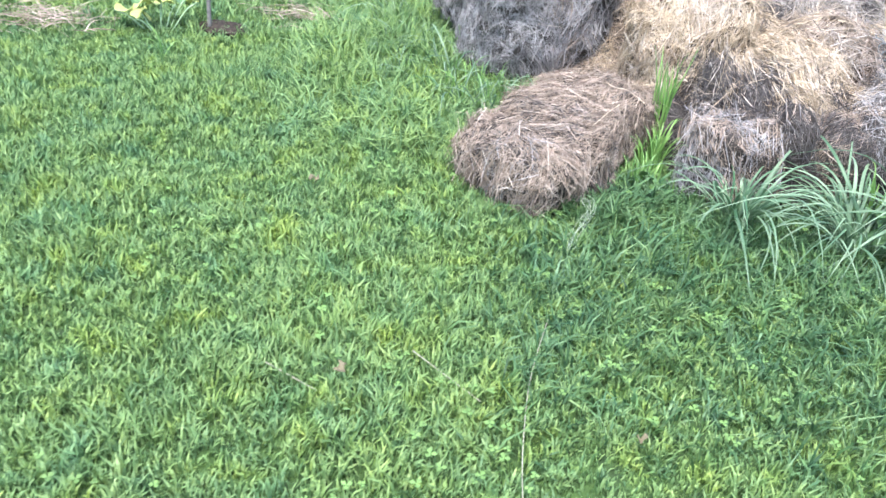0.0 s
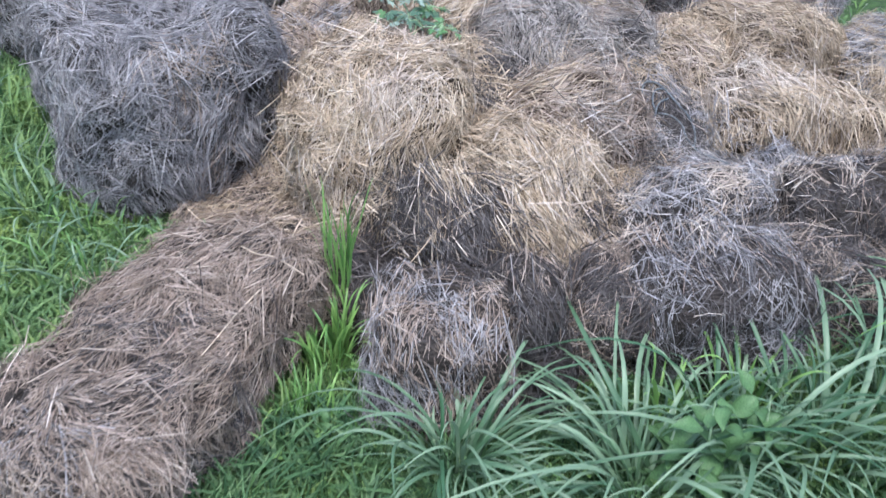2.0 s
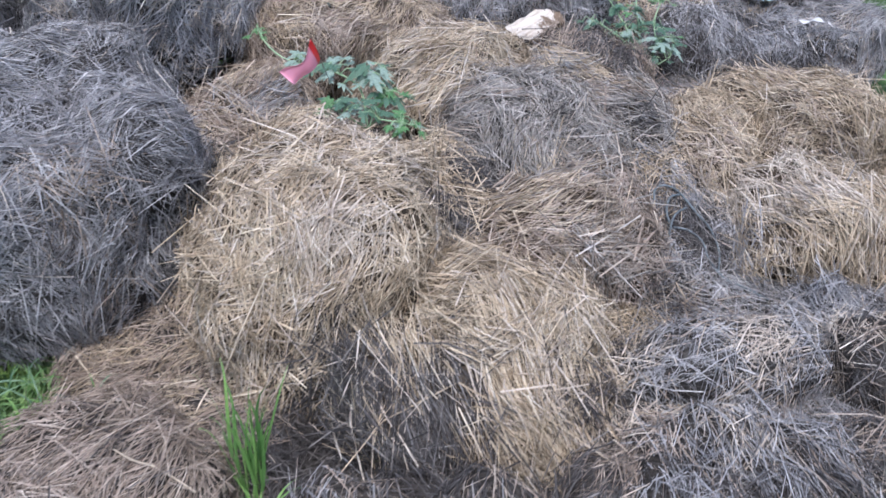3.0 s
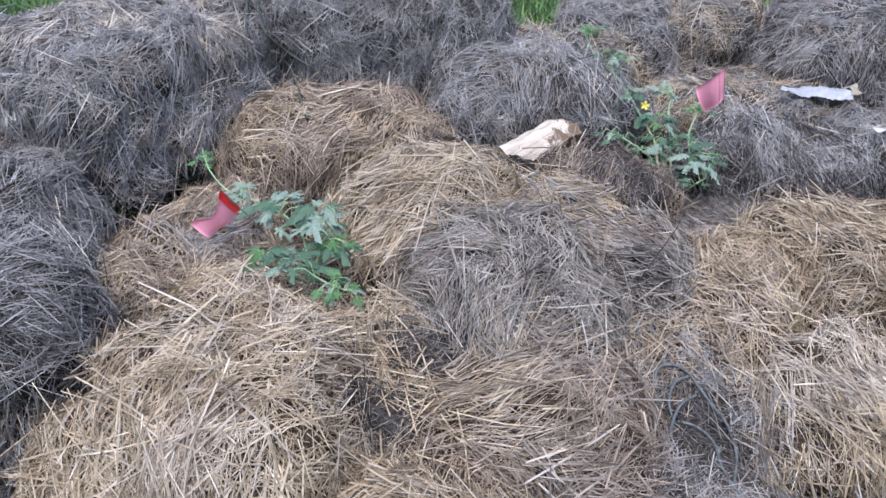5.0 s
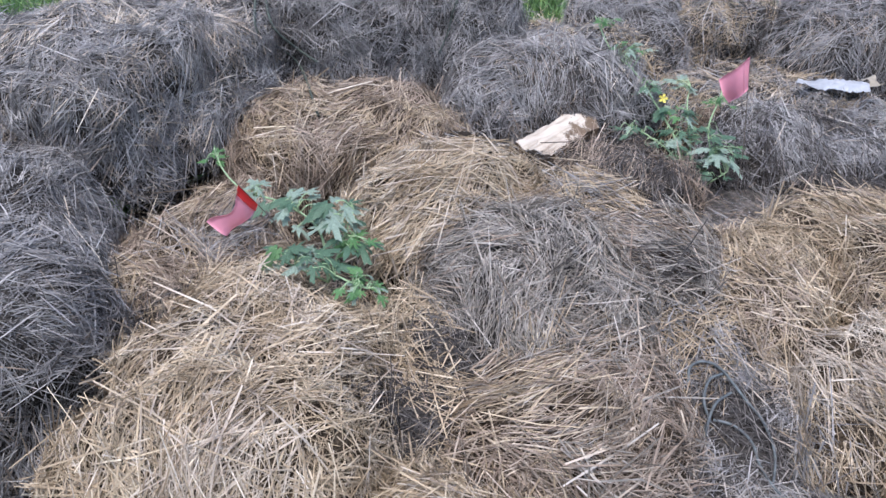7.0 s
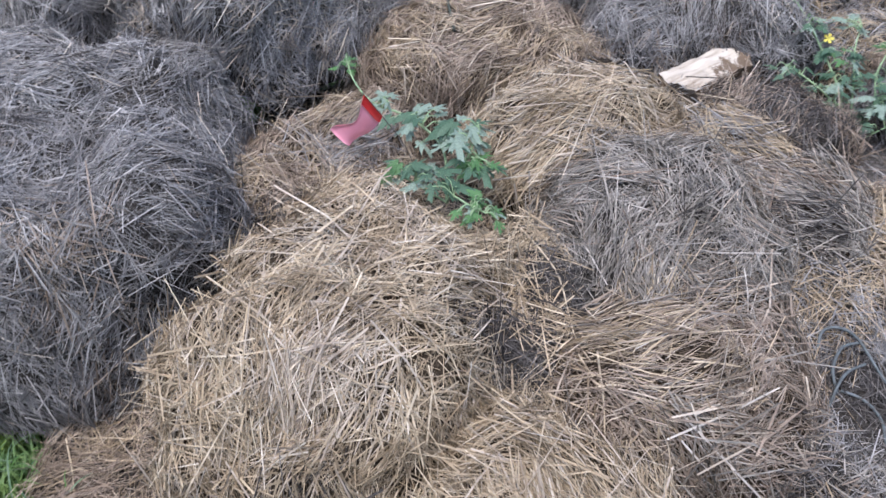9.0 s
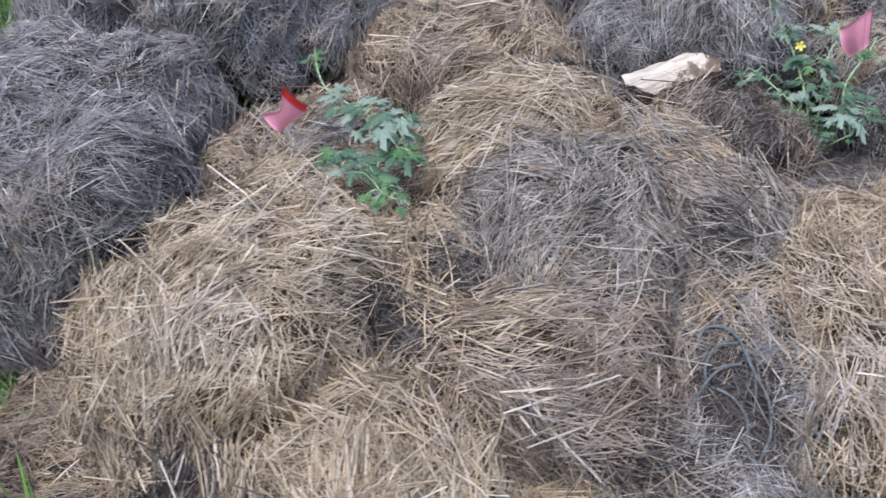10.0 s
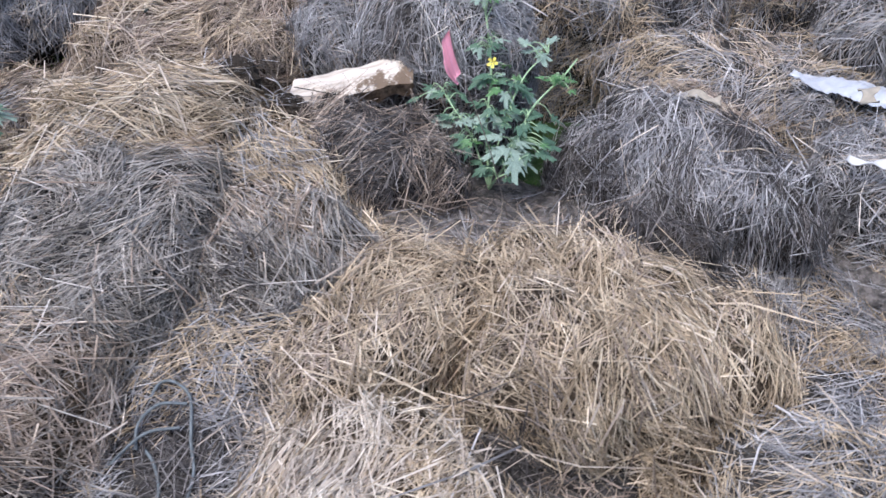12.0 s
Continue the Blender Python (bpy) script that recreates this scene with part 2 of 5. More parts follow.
def fibres(place, normal, flow, order, length, width, lift, joints=3):
    """Stalks that lie on a surface: near the flow's direction as far as order says, bowed down over the surface at their ends."""
    n = len(place)
    d = flow * order + gauss(n, 3) * (1.0 - order) * 0.9
    d = d - normal * (d * normal).sum(1, keepdims=True)
    d = unit(d)
    d = unit(d + normal * gauss(n, 1) * 0.11)
    cross = unit(np.cross(normal, d))
    twist = gauss(n, 1) * 0.6
    side = unit(cross * np.cos(twist) + normal * np.sin(twist))
    length = length * (0.4 + 1.2 * rnd(n) ** 1.5)
    s = np.linspace(-0.5, 0.5, joints)[None, :] * length[:, None]
    bend = gauss(n, 1) * 0.8
    pts = (place[:, None, :] + d[:, None, :] * s[:, :, None] + cross[:, None, :] * (bend * s ** 2)[:, :, None]
           + normal[:, None, :] * (rnd(n, 1) * lift - s ** 2 * 1.2)[:, :, None])
    taper = {2: [1.0, 0.75], 3: [0.8, 1.0, 0.6], 4: [0.75, 1.0, 0.95, 0.6], 5: [0.7, 1.0, 1.0, 0.9, 0.5]}[joints]
    w = (width * (0.5 + 1.0 * rnd(n) ** 2))[:, None] * np.array([taper])
    return strips(pts, side, w)


# ---- the ground ----
def build_ground():
    bm = bmesh.new()
    ring = [0, 12, 40, 150, 600, 2500]
    xs = sorted({s * r for r in ring for s in (-1, 1)})
    grid = [[bm.verts.new((x, y + 4, -0.012)) for x in xs] for y in xs]
    for j in range(len(xs) - 1):
        for i in range(len(xs) - 1):
            bm.faces.new((grid[j][i], grid[j][i + 1], grid[j + 1][i + 1], grid[j + 1][i]))
    me = bpy.data.meshes.new("ground")
    bm.to_mesh(me)
    bm.free()
    me.materials.append(SOIL)
    tagged(new("ground", me), "dark soil under mown green lawn", "ground", kind="structure")


build_ground()

# ---- the bales ----
# name, centre x, y, bottom, top, length, width, turn, squareness, tone (felt, main fibre, second fibre, share), tilt
SOLIDS = []
GREYS, TANS = (FELT_GREY, GREY, BROWN, 0.18), (FELT_TAN, TAN, BROWN, 0.3)
BROWNS, PALES, MIXED = (FELT_TAN, BROWN, TAN, 0.35), (FELT_GREY, PALE, GREY, 0.35), (FELT_GREY, GREY, TAN, 0.5)
# Dark hay whose colour also holds the shade of fronts and gaps.
SHADED = (FELT_DARK, DARK_SHADED, BROWN, 0.45)
TONES = [GREYS, TANS, BROWNS, PALES, MIXED, SHADED]
GRASSY = "hay bales in the pile"


def inside_any(p, skip=None, grow=1.0):
    hit = np.zeros(len(p), bool)
    for tag, inv, half, power in SOLIDS:
        if tag == skip:
            continue
        q = np.abs(p @ inv[:3, :3].T + inv[:3, 3]) / (half * grow)
        hit |= (np.minimum(q, 9.0) ** power).sum(1) < 1.0
    return hit


def bale_form(x, y, low, high, length, width, turn, power, tilt, seed, rough=1.0):
    """A slumped bale: a rounded block with lumps and dents."""
    n = 17
    u = np.linspace(-1, 1, n + 1)
    a1, b1 = np.meshgrid(u, u, indexing="ij")
    one = np.ones_like(a1)
    quad = np.arange((n + 1) ** 2).reshape(n + 1, n + 1)
    cells = np.stack([quad[:-1, :-1], quad[1:, :-1], quad[1:, 1:], quad[:-1, 1:]], -1).reshape(-1, 4)
    verts, faces = [], []
    for axis in range(3):
        for sign in (-1, 1):
            c = [a1, b1, one * sign]
            p = np.stack([c[(k - axis + 2) % 3] for k in range(3)], -1).reshape(-1, 3)
            verts.append(p)
            faces.append((cells if sign > 0 else cells[:, ::-1]) + len(faces) * (n + 1) ** 2)
    p, f = np.concatenate(verts), np.concatenate(faces)
    key = np.round(p * 1000).astype(np.int64)
    _, first, back = np.unique(key, axis=0, return_index=True, return_inverse=True)
    p, f = p[first], back.reshape(-1)[f]
    q = p / ((np.abs(p) ** power).sum(1, keepdims=True) ** (1.0 / power))
    half = np.array([length / 2, width / 2, (high - low) / 2])
    v = q * half
    out = unit(q / half)
    shift = Vector((seed * 7.3, seed * 3.1, seed * 1.7))
    for i in range(len(v)):
        w = Vector(v[i])
        d = (0.055 * noise.noise(w * 3.2 + shift) + 0.034 * noise.noise(w * 8.0 + shift) - 0.030 * abs(noise.noise(w * 11.0 + shift * 2))
             + 0.014 * noise.noise(w * 21.0 + shift))
        v[i] += out[i] * d * rough
    m = pose(x, y, (low + high) / 2, tilt[0], tilt[1], turn)
    return v, f, half, m


def scatter(v, f, count_per_m2):
    """Random places on quads, with normals."""
    a1, b1, c1, d1 = (v[f[:, k]] for k in range(4))
    nn = np.cross(c1 - a1, d1 - b1)
    area = 0.5 * np.linalg.norm(nn, axis=1)
    count = int(area.sum() * count_per_m2)
    pick = np.random.choice(len(f), count, p=area / area.sum())
    s, t = rnd(count, 1), rnd(count, 1)
    place = (a1[pick] * (1 - s) + b1[pick] * s) * (1 - t) + (d1[pick] * (1 - s) + c1[pick] * s) * t
    return place, unit(nn[pick])


def hay_bale(label, x, y, low, high, length, width, turn, tone, power=4.0, fill=None, tilt=(0, 0), density=34000, order=0.66, stalk=0.08, rough=1.3, comb=None):
    seed = len(SOLIDS) + 1
    v, f, half, m = bale_form(x, y, low, high, length, width, turn, power, tilt, seed, rough)
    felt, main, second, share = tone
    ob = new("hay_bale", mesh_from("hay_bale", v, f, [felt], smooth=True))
    ob.matrix_world = m
    tagged(ob, label, "hay bale", GRASSY)
    SOLIDS.append((seed, np.array(m.inverted()), half, power))
    STRAW.append((ob, seed, v, f, np.array(m), tone, density, order, stalk, comb))
    if fill:
        BED.append((x, y, fill, TONES.index(tone)))
    return ob


LOCK_WAY, LOCK_SHARE = gauss(4096, 3), rnd(4096, 3)


def locks(p, size):
    """Which lock of hay a place belongs to: ragged cells of about this size."""
    q = p + 0.35 * size * np.sin(p[:, [1, 2, 0]] * 2.6 / size) + gauss(len(p), 3) * size * 0.16
    c = np.floor(q / size).astype(np.int64)
    return (c[:, 0] * 73856093 ^ c[:, 1] * 19349663 ^ c[:, 2] * 83492791) % 4096


HUES = [GREY, TAN, BROWN, PALE, DARK_SHADED, OLIVE]
# where the hay has weathered otherwise, and where tone 4 paints shade: x, y, reach, share, by tone in HUES
STAINS_AND_SHADE = {
    0: [(2.27, 4.08, 0.13, 0.55), (2.46, 3.62, 0.12, 0.5), (2.62, 4.20, 0.10, 0.2), (0.30, 2.82, 0.20, 0.25), (0.97, 4.73, 0.14, 0.6), (3.30, 4.45, 0.20, 0.5), (0.62, 5.10, 0.14, 0.5)],
    1: [(1.68, 4.06, 0.22, 0.5), (1.45, 3.62, 0.16, 0.6), (1.62, 4.74, 0.20, 0.7), (3.20, 4.90, 0.15, 0.5), (1.15, 5.30, 0.18, 0.4), (2.40, 4.62, 0.10, 0.6), (0.80, 3.92, 0.12, 0.5), (2.46, 4.30, 0.14, 0.7)],
    2: [(2.10, 3.78, 0.20, 0.45), (2.31, 4.41, 0.12, 0.5), (0.56, 4.07, 0.14, 0.35), (2.70, 6.05, 0.25, 0.4), (1.45, 3.20, 0.12, 0.5), (1.72, 3.34, 0.10, 0.5)],
    3: [(1.17, 3.80, 0.14, 0.6), (1.05, 4.08, 0.20, 0.35), (2.85, 5.86, 0.28, 0.35), (3.30, 5.50, 0.24, 0.3), (1.46, 4.88, 0.10, 0.5), (2.42, 4.20, 0.12, 1.0), (2.50, 4.13, 0.14, 0.9), (1.80, 3.62, 0.11, 0.6), (2.10, 3.60, 0.12, 0.7), (1.92, 3.33, 0.12, 0.5), (2.30, 3.62, 0.10, 0.5),
        (2.44, 3.55, 0.10, 0.4), (1.54, 3.50, 0.11, 0.4), (1.64, 4.80, 0.14, 0.35)],
    5: [(1.66, 4.50, 0.18, 0.5), (1.78, 4.32, 0.24, 0.6), (1.60, 4.24, 0.15, 0.6), (1.95, 4.25, 0.12, 0.4), (2.13, 3.88, 0.24, 0.4)],
    # dark hay patches, and shade of recesses, creases and gaps put into colour
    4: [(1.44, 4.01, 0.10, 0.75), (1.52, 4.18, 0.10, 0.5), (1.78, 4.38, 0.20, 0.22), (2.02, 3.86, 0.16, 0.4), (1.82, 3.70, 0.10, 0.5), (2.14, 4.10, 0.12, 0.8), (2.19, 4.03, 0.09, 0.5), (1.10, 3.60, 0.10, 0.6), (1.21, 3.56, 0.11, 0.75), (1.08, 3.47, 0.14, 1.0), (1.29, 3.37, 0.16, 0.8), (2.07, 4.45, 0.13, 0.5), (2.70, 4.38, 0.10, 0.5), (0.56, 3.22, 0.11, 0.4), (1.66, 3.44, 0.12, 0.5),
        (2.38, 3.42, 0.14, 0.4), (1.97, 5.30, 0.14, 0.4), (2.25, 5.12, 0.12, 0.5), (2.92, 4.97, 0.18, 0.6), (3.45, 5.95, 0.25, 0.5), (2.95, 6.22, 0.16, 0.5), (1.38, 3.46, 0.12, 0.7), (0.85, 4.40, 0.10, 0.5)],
}


def straw_layer(place, world, normal, flow, order, tone, stalk, joints, width, lift, pale=0.0):
    n = len(place)
    v, f = fibres(place, normal, flow, order, np.full(n, stalk), np.full(n, width), lift, joints)
    blot = 0.5 + 0.5 * np.sin(world @ WAVES[:3].T * 0.8 + 1.0).prod(1)
    chance = 0.5 * rnd(n) + 0.5 * LOCK_SHARE[locks(world, 0.07), 2]
    hue = np.where(chance < tone[3] * (0.2 + 1.6 * blot), HUES.index(tone[2]), HUES.index(tone[1]))
    for kind, spots in STAINS_AND_SHADE.items():
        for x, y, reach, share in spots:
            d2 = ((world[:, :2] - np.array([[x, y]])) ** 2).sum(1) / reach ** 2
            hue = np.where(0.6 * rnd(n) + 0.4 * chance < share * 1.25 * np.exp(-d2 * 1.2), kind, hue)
    hue = np.where(rnd(n) < pale * 2 * LOCK_SHARE[locks(world, 0.16), 1], HUES.index(PALE), hue)
    return v, f, np.repeat(hue.astype(np.int32), joints - 1)


def joined(layers):
    vs, fs, ms, base = [], [], [], 0
    for v, f, m in layers:
        vs.append(v)
        fs.append(f + base)
        ms.append(m)
        base += len(v)
    return np.concatenate(vs), np.concatenate(fs), np.concatenate(ms)


def cover_with_straw(ob, seed, v, f, mm, tone, density, order, stalk, comb):
    place, normal = scatter(v, f, density)
    rot = mm[:3, :3]
    wp, wn_ = place @ rot.T + mm[:3, 3], normal @ rot.T
    keep = (wn_[:, 2] > -0.35) & (wp[:, 2] > 0.0) & ~inside_any(wp, seed, 0.88) & (wp[:, 2] > bed_height(wp[:, 0], wp[:, 1]) - 0.03)
    place, normal, wp, up = place[keep], normal[keep], wp[keep], wn_[keep][:, 2:3]
    along = swirl(wp, seed) @ rot
    if comb is not None:
        along = unit(along * 0.5 + np.array([comb]) @ rot)
    fall = np.array([rot.T @ np.array([0, 0, -1.0])])
    steep = np.clip((0.65 - up) / 0.5, 0, 1) * 0.7
    flow = unit(along * (1 - steep) + fall * steep)
    thin = np.where(wn_[keep][:, 1] > 0.6, 0.2, 1.0) * np.where(wp[:, 1] > 5.75, 0.6, 1.0)
    kept = rnd(len(place)) < thin
    place, normal, wp, flow = place[kept], normal[kept], wp[kept], flow[kept]
    lock = locks(wp, 0.055)
    kept = rnd(len(place)) < 0.15 + 1.2 * LOCK_SHARE[lock, 0]
    place, normal, wp, flow, lock = place[kept], normal[kept], wp[kept], flow[kept], lock[kept]
    flow = unit(flow + 0.3 * LOCK_WAY[lock])
    place = place + normal * (0.020 * LOCK_SHARE[lock, 1:2] ** 2 - 0.004)
    n = len(place)
    own = np.clip(order + 0.05 + 0.22 * np.sin(wp @ WAVES[3:5].T).prod(1), 0.12, 0.85)[:, None]
    kind = np.arange(n) % 10
    chaff, mid, long = kind < 6, (kind >= 6) & (kind < 9), kind == 9
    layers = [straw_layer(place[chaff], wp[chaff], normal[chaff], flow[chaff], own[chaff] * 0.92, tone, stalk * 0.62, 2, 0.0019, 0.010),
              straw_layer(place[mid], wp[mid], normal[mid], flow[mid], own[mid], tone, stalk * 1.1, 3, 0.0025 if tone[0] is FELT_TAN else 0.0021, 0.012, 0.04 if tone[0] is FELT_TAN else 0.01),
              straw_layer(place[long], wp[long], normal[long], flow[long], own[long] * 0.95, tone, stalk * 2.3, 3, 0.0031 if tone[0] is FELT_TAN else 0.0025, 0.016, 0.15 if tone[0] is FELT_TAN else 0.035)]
    sv, sf, sm = joined(layers)
    part = new("straw", mesh_from("straw", sv, sf, HUES, sm))
    part.parent = ob
    tagged(part, kind="stuff")


BED = []
STRAW = []
hay_bale("grey weathered hay bale with a square end beside tall grass", 0.385, 4.48, -0.02, 0.62, 0.98, 0.71, 104, (FELT_GREY, GREY, DARK_SHADED, 0.22), 5.0)
hay_bale("grey hay bale lying on top of the pile", 0.612, 5.340, 0.33, 0.78, 0.88, 0.62, 64, (FELT_GREY, GREY, PALE, 0.28), 4.6)
hay_bale("grey hay bale at the back corner of the pile", 0.019, 5.487, -0.02, 0.68, 0.85, 0.58, 62, GREYS, 4.5)
hay_bale("dark blue-grey hay bale bound with green twine", 1.351, 5.876, 0.10, 0.82, 1.02, 0.66, 6, (FELT_GREY, GREY, DARK_SHADED, 0.25), 4.0)
hay_bale("brown slumped hay bale in front of a grey one", 1.265, 5.30, 0.05, 0.51, 0.72, 0.50, 15, BROWNS, 3.0, 0.37)
hay_bale("tan loose hay mound beside the melon vine", 1.535, 4.759, 0.10, 0.555, 0.60, 0.48, 50, (FELT_TAN, TAN, PALE, 0.3), 2.6, comb=(0.7, 0.7, 0))
hay_bale("low brown hay clump behind a pink flag", 0.905, 4.715, 0.05, 0.42, 0.62, 0.37, 72, BROWNS, 3.0, 0.30)
hay_bale("round grey hay bale behind a wood slab", 1.925, 5.50, 0.05, 0.575, 0.70, 0.50, 0, GREYS, 3.0, 0.40)
hay_bale("light brown hay bale at the back of the pile", 2.156, 6.083, 0.05, 0.45, 0.75, 0.42, 0, MIXED, 3.0, 0.30)
hay_bale("small grey-brown hay bale under a wood slab", 2.075, 4.985, 0.05, 0.455, 0.46, 0.28, 12, (FELT_DARK, BROWN, DARK_SHADED, 0.5), 3.2)
hay_bale("rounded grey hay bale with drooping stalks", 2.765, 5.30, 0.02, 0.38, 0.62, 0.38, -3, (FELT_DARK, GREY, DARK_SHADED, 0.5), 3.8, comb=(0.1, -1, -0.7))
hay_bale("dark grey low hay bale by white scraps", 3.318, 5.558, 0.0, 0.34, 0.55, 0.44, 20, GREYS, 3.0, 0.22)
hay_bale("flattened hay heap under a white scrap", 2.861, 5.898, 0.0, 0.305, 0.95, 0.52, 5, MIXED, 3.0, 0.27)
hay_bale("grey hay bale at the far edge of the pile", 2.419, 6.439, 0.0, 0.46, 0.62, 0.52, 75, GREYS, 3.5, 0.22)
hay_bale("brown-grey hay bale at the far edge of the pile", 2.83, 6.45, 0.0, 0.46, 0.46, 0.54, 85, MIXED, 3.5, 0.22)
hay_bale("large grey hay bale with a dark hollow front", 3.40, 6.26, 0.0, 0.52, 0.92, 0.76, 65, GREYS, 3.5, 0.22)
hay_bale("tan straw-topped hay bale beside a grass clump", 1.147, 4.02, -0.02, 0.55, 0.78, 0.53, 76, (FELT_TAN, TAN, PALE, 0.25), 3.8)
hay_bale("low golden hay clump with combed stalks", 1.45, 3.61, 0.14, 0.42, 0.62, 0.52, -20, (FELT_TAN, TAN, PALE, 0.25), 2.7, tilt=(13, 0), comb=(0.5, -0.8, 0), order=0.62, stalk=0.11)
hay_bale("grey-topped hay mound in the middle of the pile", 1.725, 4.473, 0.05, 0.54, 0.70, 0.60, 100, (FELT_GREY, OLIVE, BROWN, 0.4), 2.4, rough=1.0)
hay_bale("tan-grey lower hay mound in the middle of the pile", 1.755, 4.10, 0.02, 0.455, 0.52, 0.57, 100, (FELT_TAN, BROWN, OLIVE, 0.35), 2.5, rough=1.0, comb=(1.0, 0.1, 0))
hay_bale("tan hay lock sloping from a mound to the wood slab", 1.88, 4.83, 0.10, 0.475, 0.56, 0.30, -22, (FELT_TAN, TAN, GREY, 0.3), 2.6, tilt=(0, 7), comb=(0.9, -0.6, -0.1))
hay_bale("small tan hay mound", 2.360, 4.537, 0.05, 0.41, 0.48, 0.36, 70, TANS, 2.3, 0.31, rough=0.9, comb=(0.1, -1, 0))
hay_bale("rounded tan hay bale with a shadowed front", 2.755, 4.705, 0.03, 0.42, 0.64, 0.52, -20, TANS, 2.6, 0.30, comb=(0.5, -0.4, 0))
hay_bale("pale bleached hay bale end", 2.615, 4.11, 0.0, 0.365, 0.58, 0.42, -10, (FELT_TAN, TAN, PALE, 0.35), 3.6, comb=(0.25, -1.0, 0), order=0.72)
# The front ledge's dark mixes put shade of bale fronts into the colour.
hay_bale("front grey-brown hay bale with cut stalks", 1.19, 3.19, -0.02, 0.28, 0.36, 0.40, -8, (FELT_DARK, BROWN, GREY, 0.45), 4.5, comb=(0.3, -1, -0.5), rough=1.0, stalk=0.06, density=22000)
hay_bale("narrow upright slab of dark packed hay", 1.435, 3.17, -0.02, 0.325, 0.17, 0.32, -6, (FELT_DARK, DARK_SHADED, GREY, 0.2), 3.6, comb=(0.1, -1, -0.8), rough=0.9, stalk=0.06, density=22000)
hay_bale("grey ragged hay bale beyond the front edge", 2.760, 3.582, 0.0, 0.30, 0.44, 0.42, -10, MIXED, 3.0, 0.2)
hay_bale("ragged grey hay clump on the front ledge", 2.20, 3.30, 0.0, 0.29, 0.20, 0.20, 14, SHADED, 2.4, rough=1.0)
hay_bale("ragged dark hay clump on the front ledge", 1.65, 3.22, 0.0, 0.285, 0.26, 0.28, -8, SHADED, 2.4, rough=1.0)
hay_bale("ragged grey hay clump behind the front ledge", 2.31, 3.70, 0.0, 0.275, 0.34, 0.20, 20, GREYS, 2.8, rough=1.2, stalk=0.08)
hay_bale("low dark hay clump before a rounded grey bale", 2.74, 5.03, 0.0, 0.325, 0.34, 0.14, -4, (FELT_DARK, DARK_SHADED, BROWN, 0.15), 2.6, rough=1.3, stalk=0.06)
hay_bale("front brown hay bale behind long grass", 1.93, 3.235, -0.02, 0.335, 0.50, 0.34, 3, (FELT_DARK, GREY, DARK_SHADED, 0.5), 4.0, comb=(0.15, -1, -0.8), rough=1.1, stalk=0.065, density=22000)
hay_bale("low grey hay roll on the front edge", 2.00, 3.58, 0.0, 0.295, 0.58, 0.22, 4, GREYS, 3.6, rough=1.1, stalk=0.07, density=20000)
hay_bale("brown hay bale with a ragged dark front", 2.46, 3.54, 0.0, 0.355, 0.42, 0.28, 8, SHADED, 3.4, rough=1.2, stalk=0.07, density=20000)
hay_bale("low pale hay heap at the pile's edge", 3.318, 4.608, 0.0, 0.30, 0.60, 0.56, 30, MIXED, 2.8, 0.24)
hay_bale("reddish-brown small hay bale lying in the lawn", 0.515, 3.22, -0.02, 0.235, 0.94, 0.50, 57, (FELT_DARK, BROWN, DARK_SHADED, 0.18), 4.4, rough=1.0)
hay_bale("loose reddish-grey hay clump at a small bale's foot", 0.415, 3.005, -0.02, 0.235, 0.48, 0.50, 50, (FELT_DARK, BROWN, DARK_SHADED, 0.3), 4.6, tilt=(0, -3), rough=1.2, stalk=0.07)
hay_bale("brown-grey hay slope running off the middle mound", 2.02, 4.61, 0.05, 0.455, 0.54, 0.44, -28, (FELT_TAN, OLIVE, BROWN, 0.4), 2.5, rough=1.0, comb=(0.9, -0.5, -0.2))

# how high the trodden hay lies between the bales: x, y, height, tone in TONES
# Tone 5 puts the shade of trenches and gaps into the straw's colour.
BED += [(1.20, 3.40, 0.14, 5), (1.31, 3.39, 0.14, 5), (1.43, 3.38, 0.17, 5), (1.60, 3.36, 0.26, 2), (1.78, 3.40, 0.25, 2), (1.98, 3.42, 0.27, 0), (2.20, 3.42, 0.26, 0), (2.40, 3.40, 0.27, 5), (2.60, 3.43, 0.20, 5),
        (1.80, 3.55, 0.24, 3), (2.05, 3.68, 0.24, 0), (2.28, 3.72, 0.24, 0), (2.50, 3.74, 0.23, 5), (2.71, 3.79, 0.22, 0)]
BED += [(1.62, 3.94, 0.32, 1), (1.74, 3.76, 0.25, 1), (1.90, 3.92, 0.27, 1), (2.04, 3.85, 0.19, 0), (2.29, 3.85, 0.19, 0), (2.16, 4.00, 0.23, 0), (2.12, 4.17, 0.33, 0), (2.34, 4.18, 0.26, 3), (2.46, 4.38, 0.26, 1), (2.72, 4.40, 0.23, 5),
        (2.95, 4.20, 0.22, 4), (1.40, 3.95, 0.44, 1), (1.40, 3.80, 0.43, 1), (1.46, 4.16, 0.48, 1), (1.19, 4.51, 0.42, 1), (1.50, 3.72, 0.33, 1)]
BED += [(0.92, 4.41, 0.41, 2), (0.84, 4.32, 0.40, 2), (0.72, 4.10, 0.16, 2), (0.65, 3.92, 0.09, 2), (0.82, 3.78, 0.16, 2), (0.86, 3.64, 0.26, 2), (0.65, 3.58, 0.16, 2), (0.725, 5.20, 0.20, 5), (1.535, 4.76, 0.47, 1), (1.351, 5.876, 0.30, 0),
        (1.50, 5.50, 0.38, 2), (1.00, 5.18, 0.42, 2)]
